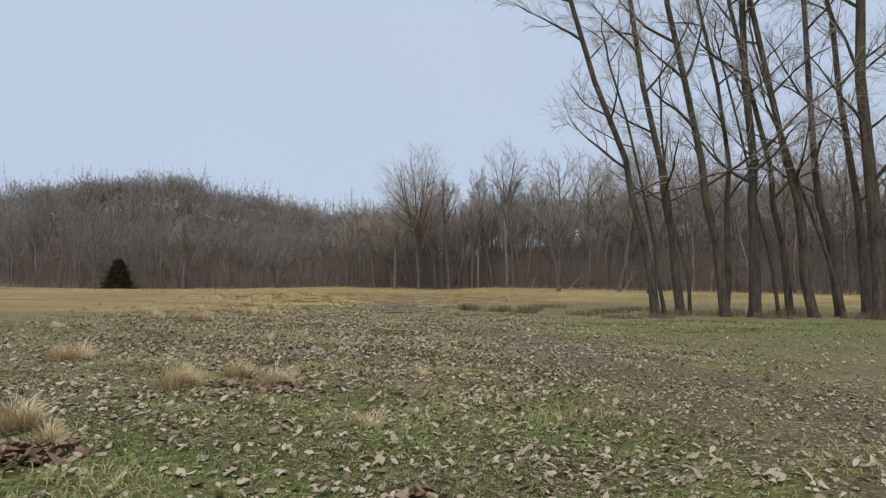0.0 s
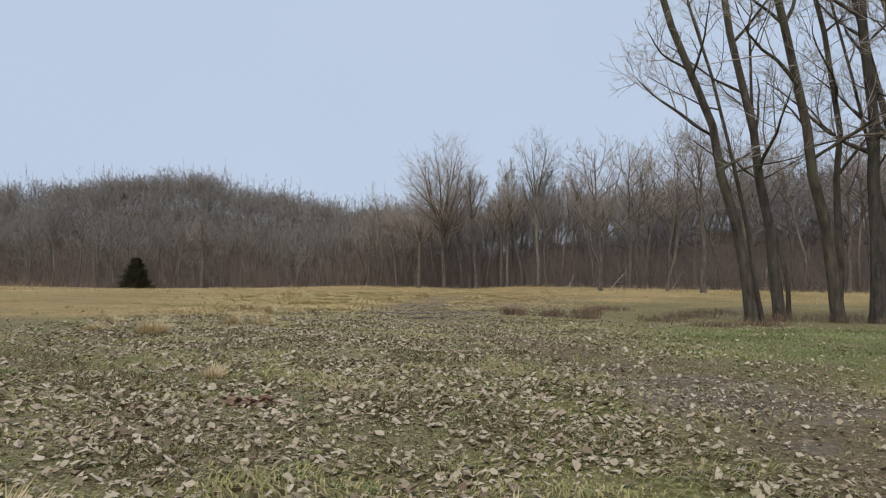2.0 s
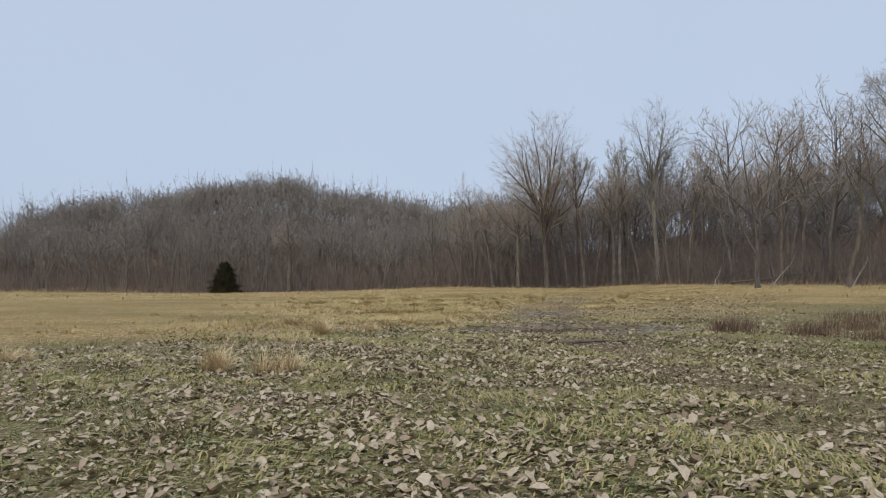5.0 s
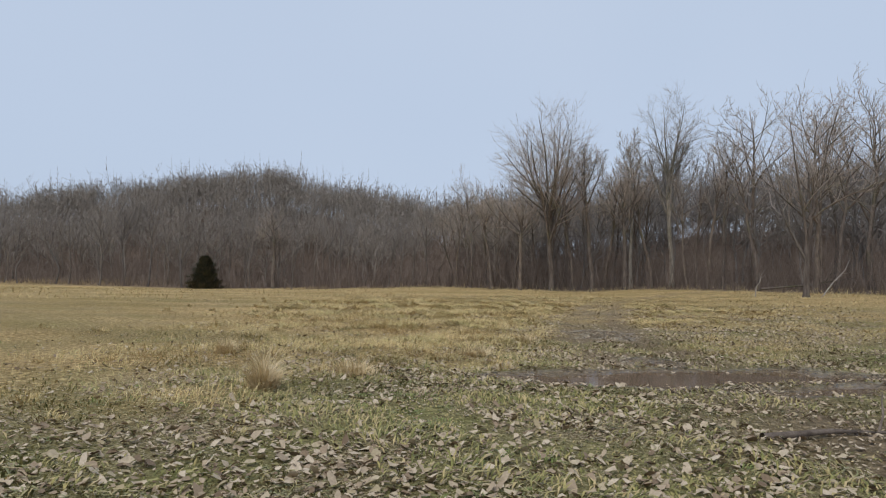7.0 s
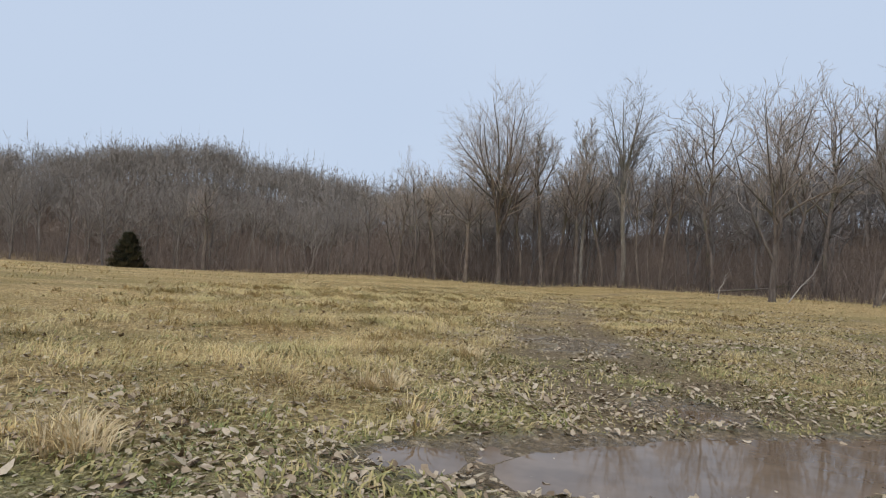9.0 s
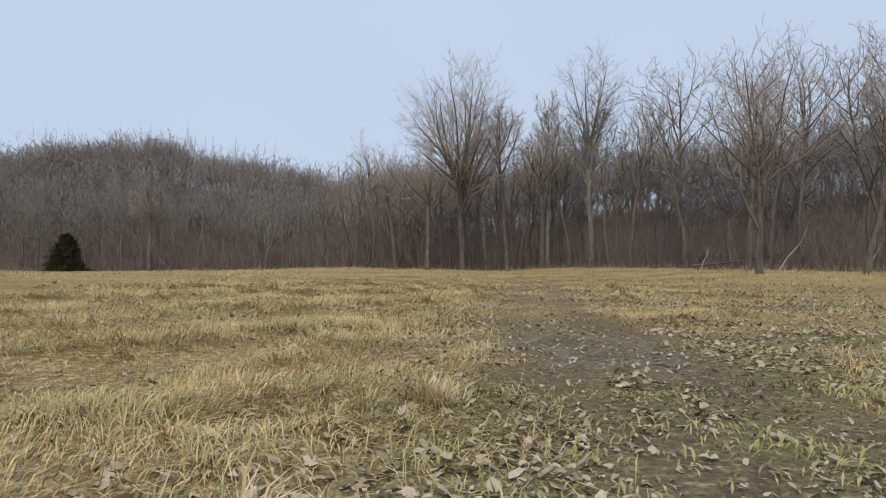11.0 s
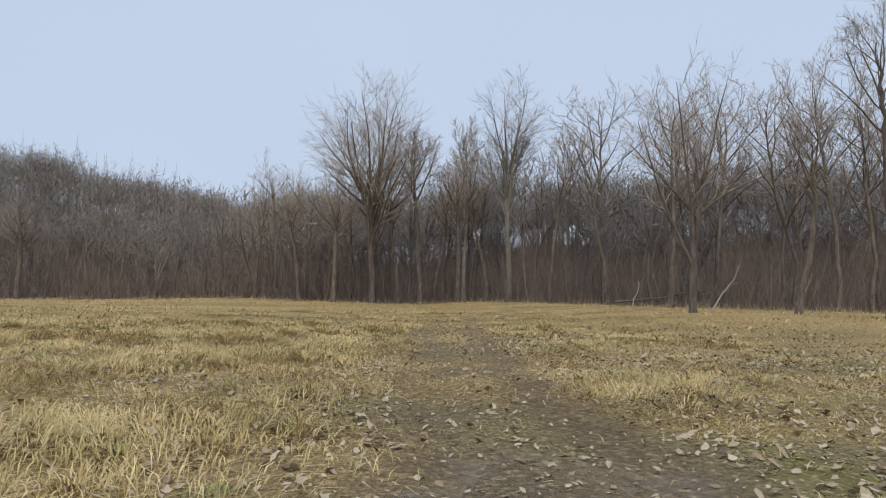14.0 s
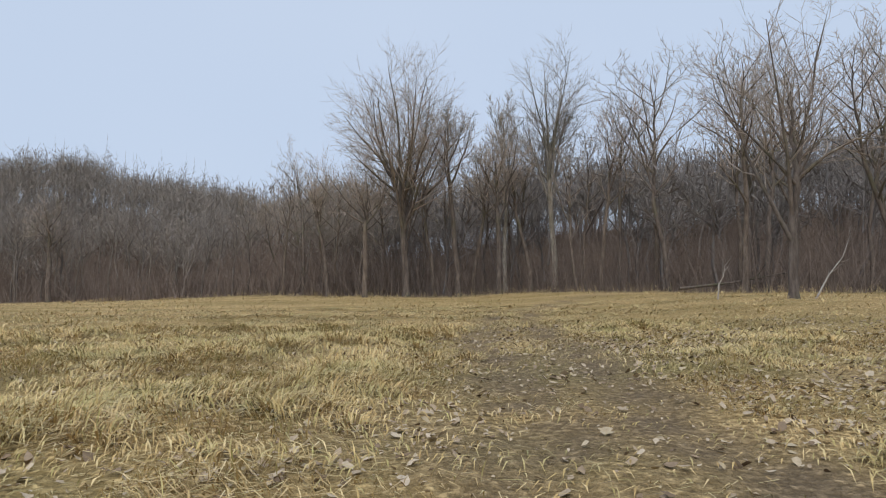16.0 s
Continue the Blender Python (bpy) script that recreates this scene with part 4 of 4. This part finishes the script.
r = np.random.RandomState(77)
x, y = scatter(r, 560000, -10, 13, 2.5, 50, leaf_cover)
me = leaves_mesh("fallen_leaves", x, y, r, (0.022 + 0.055 * r.uniform(0, 1, len(x)) ** 2.2) * np.where(muddiness(x, y) > 0.4, 0.75, 1), LEAF)
tagged(new("fallen_leaves", me), "scattered curled brown and grey fallen leaves", "leaves", kind="stuff")

kinds = []
for i in range(6):
    q = np.random.RandomState(200 + i)
    v = BIG * np.array((q.uniform(0.7, 1.15), 1, q.uniform(0.5, 2.2))) + q.normal(0, 0.035, (13, 3))
    kinds.append(arrays_mesh("fallen_leaf", v, BIG_F, [LEAF_PIECE]))
rng = random.Random(12)
made = 0
while made < 280:
    y = rng.uniform(4.5, 44)
    x = float(np.interp(y, (0, 10, 20, 30, 40, 60), (1.3, 0.9, -0.2, 0.2, 1.2, 3.0))) + rng.uniform(-1.8, 1.8)
    if rng.random() > float(leaf_cover(x, y)) + 0.15 or float(puddle(x, y)) > -0.1:
        continue
    s = rng.uniform(0.06, 0.1)
    leaf = part("fallen_leaf", kinds[made % 6], ground)
    leaf.matrix_world = pose(x, y, ground_at(x, y) + 0.02, rng.uniform(-15, 15), rng.uniform(-15, 15), rng.uniform(0, 360)) @ Matrix.Scale(s, 4)
    made += 1


def leaf_pile(seed, x, y, wide, count):
    q = np.random.RandomState(seed)
    a, d = q.uniform(0, math.tau, count), wide * q.uniform(0, 1, count) ** 0.8
    lx, ly = x + d * np.cos(a), y + d * np.sin(a) * 0.7
    me = leaves_mesh("leaf_pile", lx, ly, q, q.uniform(0.07, 0.13, count), LEAF_RED)
    tagged(new("leaf_pile", me), "heap of curled reddish-brown dead leaves on the grass", "leaves", kind="stuff")


for i, (x, y, wide, count) in enumerate([(-1.0, 5.95, 0.42, 130), (0.15, 8.55, 0.3, 70), (-0.35, 8.75, 0.3, 60), (1.55, 5.2, 0.16, 16), (-0.2, 12.3, 0.25, 30)]):
    leaf_pile(70 + i, x, y, wide, count)
